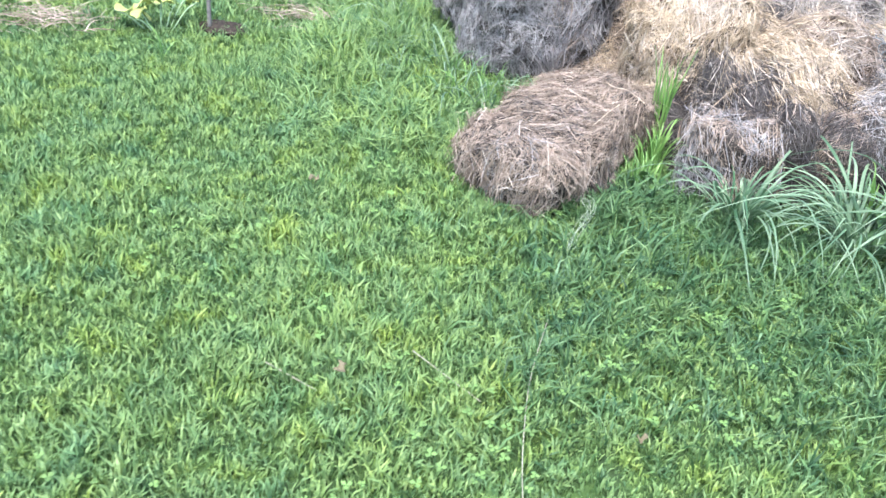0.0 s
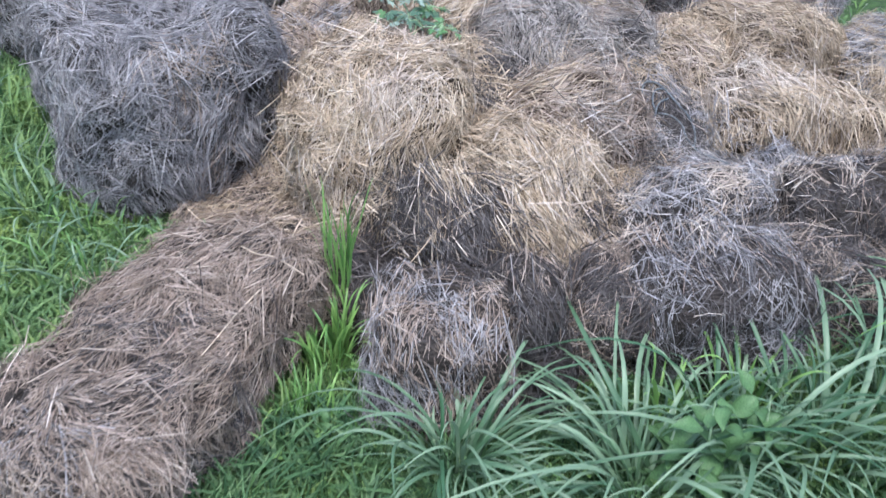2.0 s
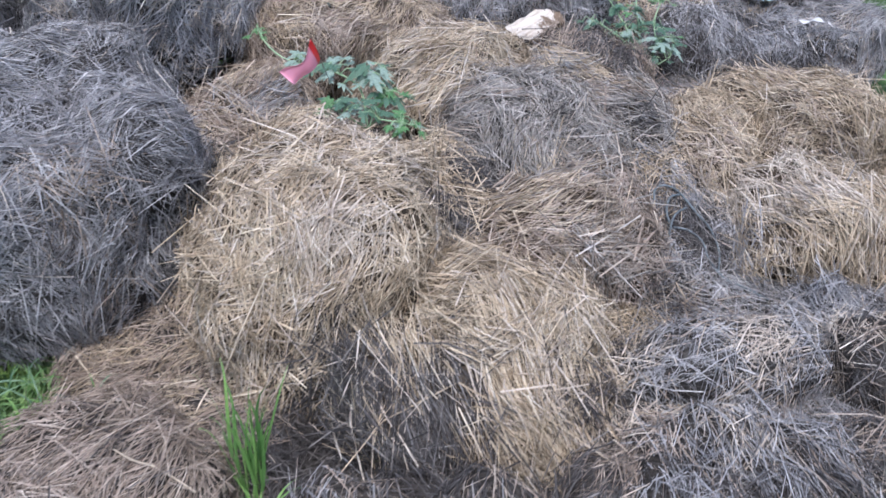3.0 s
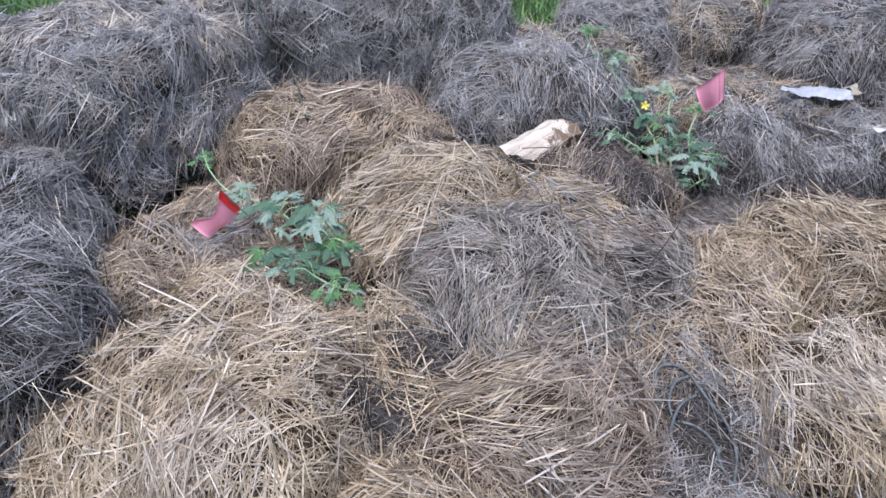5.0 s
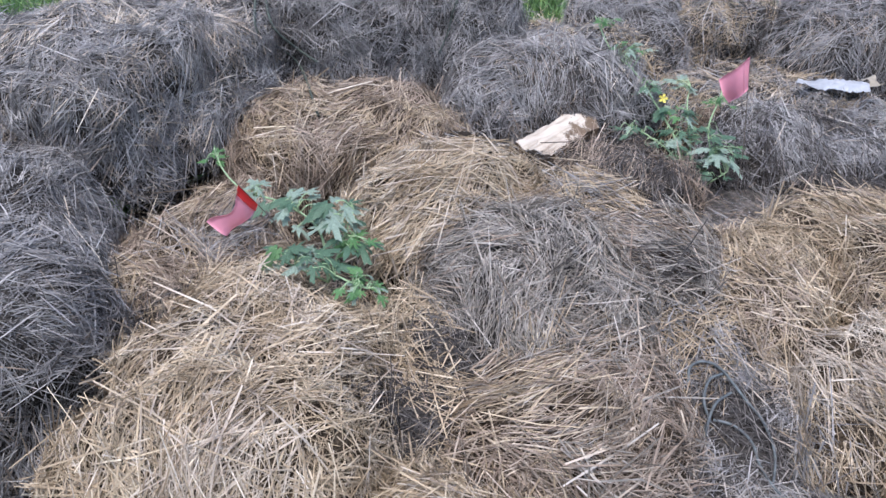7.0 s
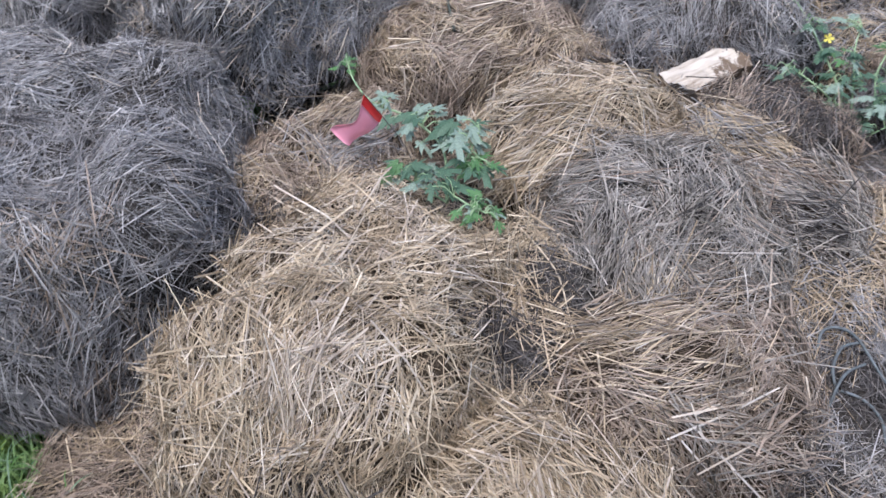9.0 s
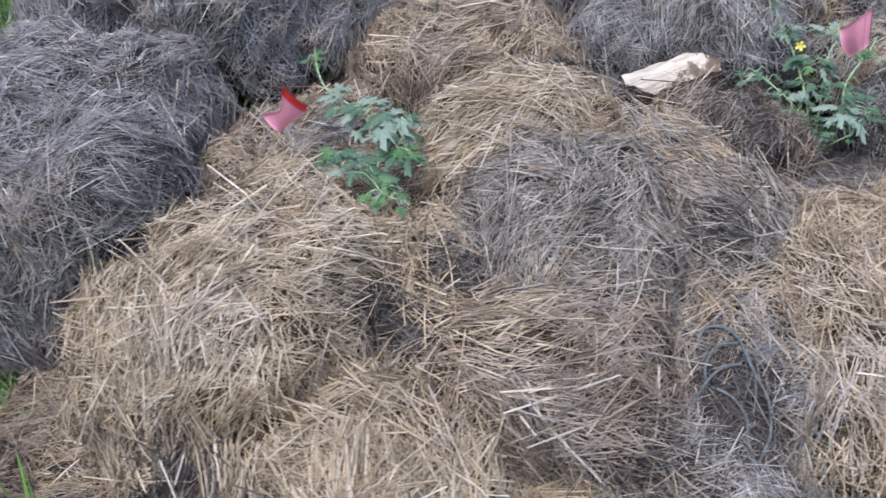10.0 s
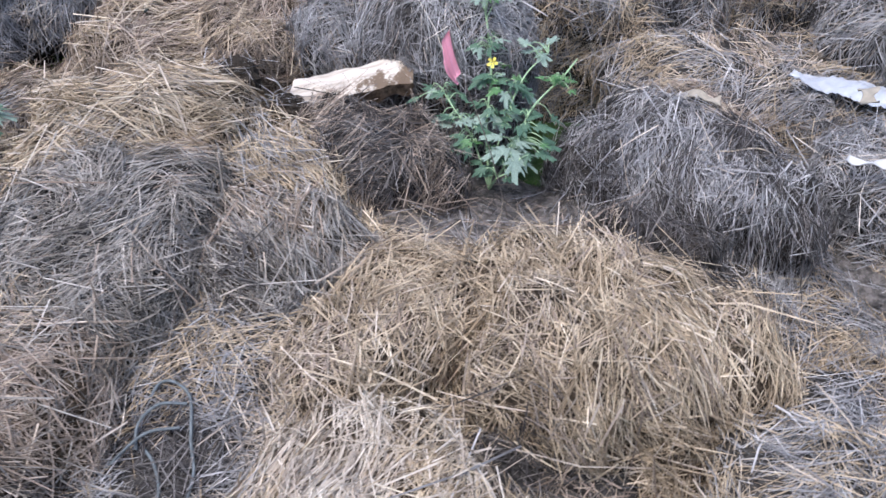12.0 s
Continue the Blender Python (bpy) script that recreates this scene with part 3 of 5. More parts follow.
BED += [(1.99, 4.20, 0.39, 1), (2.03, 4.31, 0.39, 4), (1.93, 4.58, 0.48, 4), (1.97, 4.46, 0.45, 4), (2.06, 4.42, 0.40, 4), (2.10, 4.55, 0.41, 4), (2.20, 4.66, 0.41, 4), (2.22, 4.42, 0.34, 1), (2.40, 4.42, 0.30, 1), (2.28, 4.76, 0.35, 4), (2.47, 4.84, 0.32, 0), (2.40, 5.02, 0.27, 5), (2.60, 4.95, 0.27, 0), (2.83, 4.98, 0.24, 0), (3.05, 5.20, 0.19, 4), (3.23, 5.06, 0.15, 4),
        (3.20, 5.28, 0.12, 4), (2.70, 5.63, 0.31, 2), (3.51, 5.96, 0.24, 4), (3.63, 5.06, 0.20, 4), (2.06, 5.01, 0.36, 4), (1.735, 4.473, 0.47, 4), (3.10, 3.50, 0.15, 0), (3.20, 3.86, 0.20, 0), (2.52, 4.62, 0.25, 5)]
BED = np.array(BED)


def bed_height(x, y):
    """The trodden hay between the bales."""
    x, y = np.asarray(x, float), np.asarray(y, float)
    d2 = (x[..., None] - BED[:, 0]) ** 2 + (y[..., None] - BED[:, 1]) ** 2
    w = np.exp(-d2 / 0.030)
    t = np.clip((np.exp(-d2 / 0.020).sum(-1) - 0.04) / 0.18, 0, 1)
    high = (w * BED[:, 2]).sum(-1) / np.maximum(w.sum(-1), 1e-6)
    wave = 0.018 * np.sin(9 * x + 3 * y) * np.sin(7 * y - 2 * x) + 0.012 * np.sin(23 * x - 5 * y) * np.sin(19 * y + 7 * x)
    return (t * t * (3 - 2 * t)) * (high + wave) - 0.03


def build_bed():
    step = 0.03
    xs, ys = np.arange(0.3, 4.6, step), np.arange(2.9, 7.1, step)
    gx, gy = np.meshgrid(xs, ys, indexing="ij")
    gz = bed_height(gx, gy)
    v = np.stack([gx, gy, gz], -1).reshape(-1, 3)
    q = np.arange(gx.size).reshape(gx.shape)
    f = np.stack([q[:-1, :-1], q[1:, :-1], q[1:, 1:], q[:-1, 1:]], -1).reshape(-1, 4)
    f = f[(v[f][:, :, 2] > -0.025).any(1)]
    mid = v[f].mean(1)
    soil = ((mid[:, 0] - 2.42) / 0.32) ** 2 + ((mid[:, 1] - 4.96) / 0.24) ** 2 + 0.25 * np.sin(mid[:, 0] * 40) * np.sin(mid[:, 1] * 33) < 1
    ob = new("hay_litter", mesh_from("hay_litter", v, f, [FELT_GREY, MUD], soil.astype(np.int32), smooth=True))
    tagged(ob, "trodden grey-brown hay litter between the bales", "hay litter", kind="stuff")
    SURFACES.append((v, f))
    place, normal = scatter(v, f, 22000)
    keep = (place[:, 2] > 0.005) & ~inside_any(place, None, 0.96) & (place[:, 1] < 6.6)
    bare = ((place[:, 0] - 2.42) / 0.32) ** 2 + ((place[:, 1] - 4.96) / 0.24) ** 2 < 1
    keep &= ~bare | (rnd(len(place)) < 0.2)
    place, normal = place[keep], normal[keep]
    near = ((place[:, None, :2] - BED[None, :, :2]) ** 2).sum(2) + rnd(len(place), len(BED)) * 0.05
    kind = BED[near.argmin(1), 3].astype(int)
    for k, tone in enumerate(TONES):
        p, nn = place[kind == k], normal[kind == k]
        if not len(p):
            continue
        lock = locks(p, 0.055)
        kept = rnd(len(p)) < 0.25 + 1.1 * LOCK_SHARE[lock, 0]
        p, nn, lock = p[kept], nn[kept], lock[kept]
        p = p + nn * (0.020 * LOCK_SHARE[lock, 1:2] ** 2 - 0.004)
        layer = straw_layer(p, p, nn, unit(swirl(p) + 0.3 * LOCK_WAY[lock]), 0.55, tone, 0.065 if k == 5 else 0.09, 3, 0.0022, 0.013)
        part = new("straw", mesh_from("straw", layer[0], layer[1], HUES, layer[2]))
        part.parent = ob
        tagged(part, kind="stuff")


SURFACES = [(v @ m[:3, :3].T + m[:3, 3], f) for _, _, v, f, m, *_ in STRAW]
for item in STRAW:
    cover_with_straw(*item)
build_bed()


# ---- the lawn ----
def blades(x, y, z, height, width, lean):
    n = len(x)
    root = np.stack([x, y, z], -1)
    ang = rnd(n) * 2 * math.pi
    out = np.stack([np.cos(ang), np.sin(ang), np.zeros(n)], -1)
    turn = ang + math.pi / 2 + gauss(n) * 0.5
    side = np.stack([np.cos(turn), np.sin(turn), np.zeros(n)], -1)
    lean = np.abs(lean * (0.3 + 1.2 * rnd(n)))
    k = np.array([0.0, 0.55, 1.0])
    rise = k[None, :] * (1 - 0.35 * (k[None, :] ** 2) * np.minimum(lean[:, None], 1.6))
    pts = root[:, None, :] + out[:, None, :] * (height * lean)[:, None, None] * (k ** 1.7)[None, :, None]
    pts[:, :, 2] += height[:, None] * rise
    w = width[:, None] * np.array([[0.75, 1.0, 0.15]])
    return strips(pts, side, w)


def grow(name, label, x, y, height, width, lean, mat):
    p = np.stack([x, y, np.full(len(x), 0.04)], -1)
    keep = ~inside_any(p, None, 0.97) & (bed_height(x, y) < 0.03)
    aside = (x < -0.55 * y - 0.25) | (x > 0.8 * y + 0.45) | ((x > 2.8) & (y < 5))
    keep &= ~aside | (rnd(len(x)) < 0.2) | (y > 6.6)
    x, y = x[keep], y[keep]
    n = len(x)
    patch = 0.8 + 0.3 * np.sin(x * 3.1 + 1.3 * np.sin(y * 2.3)) * np.sin(y * 2.7 + np.sin(x * 4.1)) + 0.32 * np.sin(x * 31 + 2 * np.sin(y * 17)) * np.sin(y * 29 + 2 * np.sin(x * 19))
    v, f = blades(x, y, np.full(n, -0.012), height * patch * (0.5 + 0.8 * rnd(n)), width * (0.6 + 0.7 * rnd(n)), np.full(n, lean))
    return tagged(new(name, mesh_from(name, v, f, [mat])), label, "grass", kind="stuff")


LAWN = (-3.0, 8.0, 0.3, 10.5)          # the reach of the finely built grass: x, x, y, y


def lawn(name, label, x0, x1, y0, y1, per_m2, height, width, lean, mat, fade=0.0):
    n = int((x1 - x0) * (y1 - y0) * per_m2)
    x, y = x0 + rnd(n) * (x1 - x0), y0 + rnd(n) * (y1 - y0)
    inner = np.minimum.reduce([x - LAWN[0], LAWN[1] - x, y - LAWN[2], LAWN[3] - y])
    keep = rnd(n) < np.clip(inner / 0.7, 0.0, 1.0)
    if fade:
        edge = np.minimum.reduce([x - x0, x1 - x, y - y0]) + 0.12 * np.sin(x * 9 + y * 5) * np.sin(y * 8 - x * 4)
        keep &= rnd(n) < np.clip(edge / fade, 0.0, 1.0) ** 1.3
    x, y = x[keep], y[keep]
    n = len(x)
    tuft = np.random.randint(0, max(1, n // 22), n)
    x, y = (np.where(rnd(n) < 0.6, c[tuft] + gauss(n) * 0.014, c) for c in (x, y))
    return grow(name, label, x, y, height, width, lean, mat)


def tall_patch(label, x, y, reach, count, height, width, lean, mat):
    r, t = reach * np.sqrt(rnd(count)), rnd(count) * 6.283
    return grow("tall_grass", label, x + r * np.cos(t), y + r * np.sin(t), height, width, lean, mat)


lawn("lawn_grass", "short mown bright green lawn grass", -3.0, 3.2, 0.3, 4.2, 13800, 0.055, 0.0068, 0.52, GRASS)
lawn("lawn_grass", "short mown bright green lawn grass", -3.0, 0.9, 4.2, 6.8, 5500, 0.075, 0.008, 0.6, GRASS)
far = np.random.RandomState(5)
fx, fy = far.rand(2, 30000) * 16 - np.array([[7.0], [3.0]])
away = (fx < LAWN[0] + 0.9) | (fx > 2.6) | (fy < LAWN[2] + 0.9) | (fy > LAWN[3] - 0.9)
grow("lawn_grass", "mown green lawn around the hay pile", fx[away], fy[away], 0.09, 0.02, 0.6, GRASS)
lawn("meadow_grass", "green grass beyond the hay pile", -2.5, 8.0, 6.7, 10.5, 1100, 0.16, 0.012, 0.6, GRASS)
for px, py, reach, count, high in ((0.10, 3.92, 0.22, 420, 0.17), (0.36, 3.78, 0.18, 300, 0.16), (-0.12, 4.25, 0.22, 380, 0.17), (-0.25, 4.75, 0.25, 420, 0.19), (-0.15, 3.65, 0.25, 350, 0.13),
                                   (0.42, 3.74, 0.12, 220, 0.14), (0.22, 3.58, 0.16, 320, 0.14), (-0.02, 3.45, 0.20, 420, 0.12), (-0.35, 3.85, 0.28, 620, 0.15), (-0.45, 4.35, 0.28, 560, 0.16), (-0.35, 5.2, 0.25, 320, 0.18)):
    tall_patch("tall uncut green grass along a grey hay bale", px, py, reach, count, high, 0.008, 0.75, GRASS)
lawn("long_lawn_grass", "longer green grass before the hay bales", 0.1, 3.0, 1.4, 3.1, 8200, 0.105, 0.0075, 0.8, LONG_GRASS, 0.9)
lawn("long_lawn_grass", "longer green grass beside the hay bales", -0.7, 0.5, 3.1, 4.9, 3200, 0.11, 0.008, 0.8, GRASS)
for px, py, reach, count, high in ((0.80, 2.92, 0.14, 200, 0.12), (1.00, 2.92, 0.16, 240, 0.11), (1.45, 2.72, 0.25, 420, 0.13), (1.85, 2.72, 0.28, 520, 0.15), (2.25, 2.78, 0.28, 520, 0.16),
                                   (2.6, 2.95, 0.25, 420, 0.18), (0.62, 2.78, 0.12, 140, 0.10)):
    tall_patch("lush green grass at the foot of the front bales", px, py, reach, count, high, 0.008, 0.8, LONG_GRASS)


# ---- things: helpers ----
from mathutils.bvhtree import BVHTree

base, all_v, all_f = 0, [], []
for sv_, sf_ in SURFACES:
    all_v.append(sv_)
    all_f.append(sf_ + base)
    base += len(sv_)
PILE = BVHTree.FromPolygons(np.concatenate(all_v).tolist(), np.concatenate(all_f).tolist())


def top_at(x, y):
    hit = PILE.ray_cast(Vector((x, y, 3)), Vector((0, 0, -1)))[0]
    return max(hit.z, 0.0) if hit else 0.0


def empty_thing(name, at, label, category, group=""):
    ob = new(name)
    ob.matrix_world = pose(*at)
    ob.empty_display_size = 0.05
    return tagged(ob, label, category, group)


def part(name, me, parent, label="", at=None):
    ob = new(name, me)
    ob.parent = parent
    if at is not None:
        ob.matrix_basis = at
    return tagged(ob, label)


def tube(points, radius, mat, name="tube", sides=6, thin=1.0):
    """A round cord through points."""
    p = np.array(points, float)
    d = unit(np.gradient(p, axis=0))
    ref = np.where(np.abs(d[:, 2:3]) > 0.9, np.array([[1.0, 0, 0]]), np.array([[0, 0, 1.0]]))
    a1 = unit(np.cross(d, ref))
    b1 = np.cross(d, a1)
    n = len(p)
    rad = radius * np.linspace(1, thin, n)
    ang = np.linspace(0, 2 * math.pi, sides, endpoint=False)
    ring = a1[:, None, :] * np.cos(ang)[None, :, None] + b1[:, None, :] * np.sin(ang)[None, :, None]
    v = (p[:, None, :] + ring * rad[:, None, None]).reshape(-1, 3)
    i, j = np.meshgrid(np.arange(n - 1), np.arange(sides), indexing="ij")
    k = (j + 1) % sides
    f = np.stack([i * sides + j, i * sides + k, (i + 1) * sides + k, (i + 1) * sides + j], -1).reshape(-1, 4)
    return mesh_from(name, v, f, [mat], smooth=True)


def smooth_line(points, n=24):
    """A soft line through a few points."""
    p = np.array(points, float)
    p = np.concatenate([2 * p[:1] - p[1:2], p, 2 * p[-1:] - p[-2:-1]])
    out = []
    for i in range(1, len(p) - 2):
        t = np.linspace(0, 1, n, endpoint=False)[:, None]
        a1, b1, c1, d1 = p[i - 1:i + 3]
        out.append(0.5 * ((2 * b1) + (c1 - a1) * t + (2 * a1 - 5 * b1 + 4 * c1 - d1) * t ** 2 + (3 * b1 - a1 - 3 * c1 + d1) * t ** 3))
    out.append(p[-2:-1])
    return np.concatenate(out)


def sheet(points, thick, mat, name):
    """A thin skin over a grid of points (m, n, 3), with two sides and a rim."""
    m, n, _ = points.shape
    du, dv = np.gradient(points, axis=0), np.gradient(points, axis=1)
    nn = unit(np.cross(du, dv))
    v = np.concatenate([(points + nn * thick / 2).reshape(-1, 3), (points - nn * thick / 2).reshape(-1, 3)])
    q = np.arange(m * n).reshape(m, n)
    f = np.stack([q[:-1, :-1], q[1:, :-1], q[1:, 1:], q[:-1, 1:]], -1).reshape(-1, 4)
    rim = np.concatenate([q[0, :], q[1:, -1], q[-1, -2::-1], q[-2:0:-1, 0]])
    nxt = np.roll(rim, -1)
    f = np.concatenate([f, f[:, ::-1] + m * n, np.stack([rim, rim + m * n, nxt + m * n, nxt], -1)])
    return mesh_from(name, v, f, [mat], smooth=True)


# ---- marker flags ----
def marker_flag(label, foot, hem_low, hem_top, tail_low, tail_top, curl, hem=RED, waist=0.0):
    """A vinyl flag on a wire; the corners are its hem's ends and its free edge's ends."""
    ob = empty_thing("marker_flag", foot, label, "marker flag", "pink marker flags")
    inv = Vector(foot)
    rel = lambda p: np.array(Vector(p) - inv)
    a1, b1, c1, d1 = rel(hem_low), rel(hem_top), rel(tail_low), rel(tail_top)
    part("wire", tube(smooth_line([(0, 0, -0.04), rel(hem_low) * 0.5 + np.array([0.006, 0, 0]), a1, b1 + (b1 - a1) * 0.06]), 0.0011, WIRE, "wire"), ob, "thin rusty wire")
    u, v = np.linspace(0, 1, 15)[:, None, None], np.linspace(0, 1, 9)[None, :, None]
    v = 0.5 + (v - 0.5) * (1 - waist * np.sin(math.pi * u) ** 2)
    grid = (a1 * (1 - v) + b1 * v) * (1 - u) + (c1 * (1 - v) + d1 * v) * u
    nrm = np.cross(b1 - a1, c1 - a1)
    nrm = nrm / np.linalg.norm(nrm)
    grid = grid + nrm * (curl * np.sin(math.pi * v) * (0.3 + 0.7 * u) + 0.010 * np.sin(u * 5.0))
    part("flag_sheet", sheet(grid[2:], 0.0008, PINK, "flag_sheet"), ob, "pink vinyl sheet")
    part("hem", sheet(grid[:3] + nrm * 0.0012, 0.0016, hem, "hem"), ob, "folded hem")
    return ob


marker_flag("pink vinyl marker flag leaning on wire beside the low melon vine", (1.195, 4.56, top_at(1.195, 4.56) + 0.02), (1.141, 4.375, 0.676), (1.120, 4.316, 0.754), (1.080, 4.365, 0.606), (1.042, 4.345, 0.646), 0.024, RED, 0.35)
marker_flag("pink vinyl marker flag upright beside the tall melon vine", (2.430, 4.985, top_at(2.43, 4.985)), (2.362, 4.900, 0.690), (2.346, 4.890, 0.785), (2.328, 4.930, 0.634), (2.294, 4.940, 0.697), 0.012, PINK)


# ---- melon vines ----
def melon_leaf_mesh(name, seed, mat):
    """A deeply lobed leaf in the xy plane, its stalk at the origin, 1 long."""
    rng = random.Random(seed)
    edge = []
    lobes = [(0.0, 1.0), (0.62, 0.72), (-0.62, 0.72), (1.3, 0.52), (-1.3, 0.52), (2.1, 0.34), (-2.1, 0.34)]
    lobes = [(a1 + rng.uniform(-0.1, 0.1), r * rng.uniform(0.85, 1.1)) for a1, r in lobes]
    for i in range(56):
        t = -2.75 + 5.5 * i / 55
        r = 0.26
        for a1, size in lobes:
            w = 0.34 if abs(a1) < 0.4 else 0.29
            r = max(r, size * math.exp(-abs((t - a1) / w) ** 2.6))
        r *= 1 + 0.15 * math.sin(t * 23 + seed)
        edge.append((math.cos(t) * r, math.sin(t) * r))
    bm = bmesh.new()
    dip = lambda x, y: -0.18 * (x * x + y * y) + 0.10 * math.sin(5 * x + seed) * y + 0.05 * math.sin(9 * y + seed)
    hub = bm.verts.new((0, 0, 0))
    mid = [bm.verts.new((x * 0.5, y * 0.5, dip(x * 0.5, y * 0.5) + 0.02)) for x, y in edge]
    rim = [bm.verts.new((x, y, dip(x, y))) for x, y in edge]
    for i in range(55):
        bm.faces.new((hub, mid[i], mid[i + 1]))
        bm.faces.new((mid[i], rim[i], rim[i + 1], mid[i + 1]))
    for f in bm.faces:
        f.smooth = True
    me = bpy.data.meshes.new(name)
    bm.to_mesh(me)
    bm.free()
    me.materials.append(mat)
    return me


LEAVES = [melon_leaf_mesh("leaf", 1, LEAF), melon_leaf_mesh("leaf", 2, LEAF_PALE), melon_leaf_mesh("leaf", 3, LEAF), melon_leaf_mesh("leaf", 4, LEAF_BRIGHT), melon_leaf_mesh("leaf", 5, LEAF_PALE)]


def flower_mesh():
    bm = bmesh.new()
    hub = bm.verts.new((0, 0, 0))
    for i in range(5):
        t = i * 1.2566
        tip = lambda r, d, z: bm.verts.new((math.cos(t + d) * r, math.sin(t + d) * r, z))
        a1, b1, c1, d1 = tip(0.009, -0.5, 0.004), tip(0.015, -0.25, 0.005), tip(0.015, 0.25, 0.005), tip(0.009, 0.5, 0.004)
        bm.faces.new((hub, a1, b1, c1, d1))
    me = bpy.data.meshes.new("flower")
    bm.to_mesh(me)
    bm.free()
    me.materials.append(PETAL)
    return me


def melon_vine(label, root, stems, leaves, flowers=()):
    """stems: lines; leaves: (x, y, z, size, turn, tilt, kind), all in the world."""
    ob = empty_thing("melon_vine", root, label, "melon plant", "melon vines")
    back = np.array(root)
    for line, r in stems:
        part("stem", tube(smooth_line([np.array(p) - back for p in line], 10), r, VINE, "stem", 6, 0.6), ob)
    pts = np.concatenate([smooth_line(line, 10) for line, _ in stems])
    for x, y, z, size, turn, tilt, kind in leaves:
        m = pose(x - root[0], y - root[1], z - root[2], tilt * math.sin(turn), tilt, math.degrees(turn)) @ Matrix.Scale(size, 4)
        leaf = part("leaf", LEAVES[kind % 5], ob, at=m)
        near = pts[((pts - np.array([x, y, z])) ** 2).sum(1).argmin()]
        line = smooth_line([near - back, (near + np.array([x, y, z])) / 2 - back + np.array([0, 0, 0.012]), np.array([x, y, z]) - back], 5)
        part("leaf_stalk", tube(line, 0.0015, VINE, "leaf_stalk", 5, 0.7), ob)
    for x, y, z in flowers:
        part("flower", flower_mesh(), ob, "small yellow flower", pose(x - root[0], y - root[1], z - root[2], 50, 0, 0))
    return ob


def leafage(seed, tufts):
    """Leaves in loose tufts: (x, y, z, reach, count, size, kinds) each."""
    g, out = random.Random(seed), []
    for x, y, z, reach, count, size, kinds in tufts:
        for i in range(count):
            away = Vector((g.gauss(0, 1), g.gauss(0, 1), g.gauss(0, 0.45))) * reach * 0.6
            out.append((x + away.x, y + away.y, z + away.z, size * g.uniform(0.65, 1.1), math.atan2(away.y, away.x) + g.uniform(-0.7, 0.7), g.uniform(-12, 32), int(g.choice(kinds))))
    return out


low_leaves = leafage(4, [(0.972, 4.80, 0.565, 0.026, 7, 0.036, "33"), (1.09, 4.67, 0.55, 0.04, 9, 0.042, "14"), (1.18, 4.58, 0.56, 0.05, 14, 0.05, "1142"), (1.28, 4.53, 0.57, 0.05, 17, 0.055, "1142"),
                         (1.33, 4.45, 0.54, 0.042, 12, 0.05, "023"), (1.18, 4.42, 0.525, 0.038, 13, 0.044, "0231"), (1.25, 4.38, 0.53, 0.04, 11, 0.048, "140"), (1.355, 4.275, 0.535, 0.034, 20, 0.032, "3313")])
melon_vine("low grey-green watermelon vine creeping over straw", (1.27, 4.42, top_at(1.27, 4.42)),
           [([(1.27, 4.42, 0.44), (1.25, 4.50, 0.53), (1.16, 4.61, 0.54), (1.05, 4.70, 0.53), (0.99, 4.77, 0.55), (0.96, 4.83, 0.585)], 0.0032),
            ([(1.27, 4.42, 0.44), (1.29, 4.36, 0.50), (1.33, 4.29, 0.53), (1.37, 4.25, 0.54)], 0.003),
            ([(1.27, 4.42, 0.44), (1.31, 4.48, 0.53), (1.33, 4.54, 0.56)], 0.003),
            ([(1.27, 4.42, 0.44), (1.20, 4.40, 0.50), (1.15, 4.41, 0.52)], 0.0028)], low_leaves)
tall_leaves = leafage(9, [(2.11, 5.53, 0.665, 0.034, 10, 0.033, "33"), (2.17, 5.42, 0.615, 0.043, 12, 0.036, "301"), (2.21, 5.33, 0.53, 0.038, 12, 0.036, "012"), (2.34, 5.35, 0.515, 0.047, 9, 0.039, "14"), (2.16, 5.20, 0.45, 0.038, 10, 0.036, "102"),
                          (2.30, 5.26, 0.47, 0.047, 16, 0.046, "0243"), (2.43, 5.27, 0.495, 0.030, 13, 0.027, "33"), (2.22, 5.13, 0.41, 0.038, 12, 0.040, "102"), (2.30, 5.18, 0.42, 0.043, 12, 0.042, "0243"),
                          (2.38, 5.17, 0.42, 0.043, 12, 0.044, "02")] )
tall_leaves += leafage(10, [(2.28, 5.09, 0.385, 0.038, 12, 0.040, "023"), (2.38, 5.08, 0.40, 0.043, 14, 0.049, "114"), (2.36, 5.05, 0.365, 0.043, 10, 0.040, "02"), (2.44, 5.11, 0.40, 0.034, 9, 0.038, "403")])
melon_vine("bushy green watermelon vine with a yellow flower", (2.33, 5.08, top_at(2.33, 5.08)),
           [([(2.33, 5.08, 0.27), (2.29, 5.16, 0.40), (2.25, 5.28, 0.47), (2.19, 5.39, 0.55), (2.13, 5.49, 0.59), (2.09, 5.58, 0.67)], 0.0036),
            ([(2.33, 5.08, 0.27), (2.38, 5.12, 0.37), (2.39, 5.20, 0.44), (2.44, 5.28, 0.50), (2.46, 5.32, 0.53)], 0.0034),
            ([(2.33, 5.08, 0.27), (2.33, 5.17, 0.40), (2.34, 5.28, 0.48), (2.37, 5.36, 0.51)], 0.003),
            ([(2.33, 5.08, 0.27), (2.37, 5.04, 0.34), (2.41, 5.04, 0.37)], 0.003),
            ([(2.33, 5.08, 0.27), (2.27, 5.12, 0.38), (2.20, 5.16, 0.43), (2.14, 5.21, 0.45)], 0.003)], tall_leaves, [(2.258, 5.275, 0.505)])


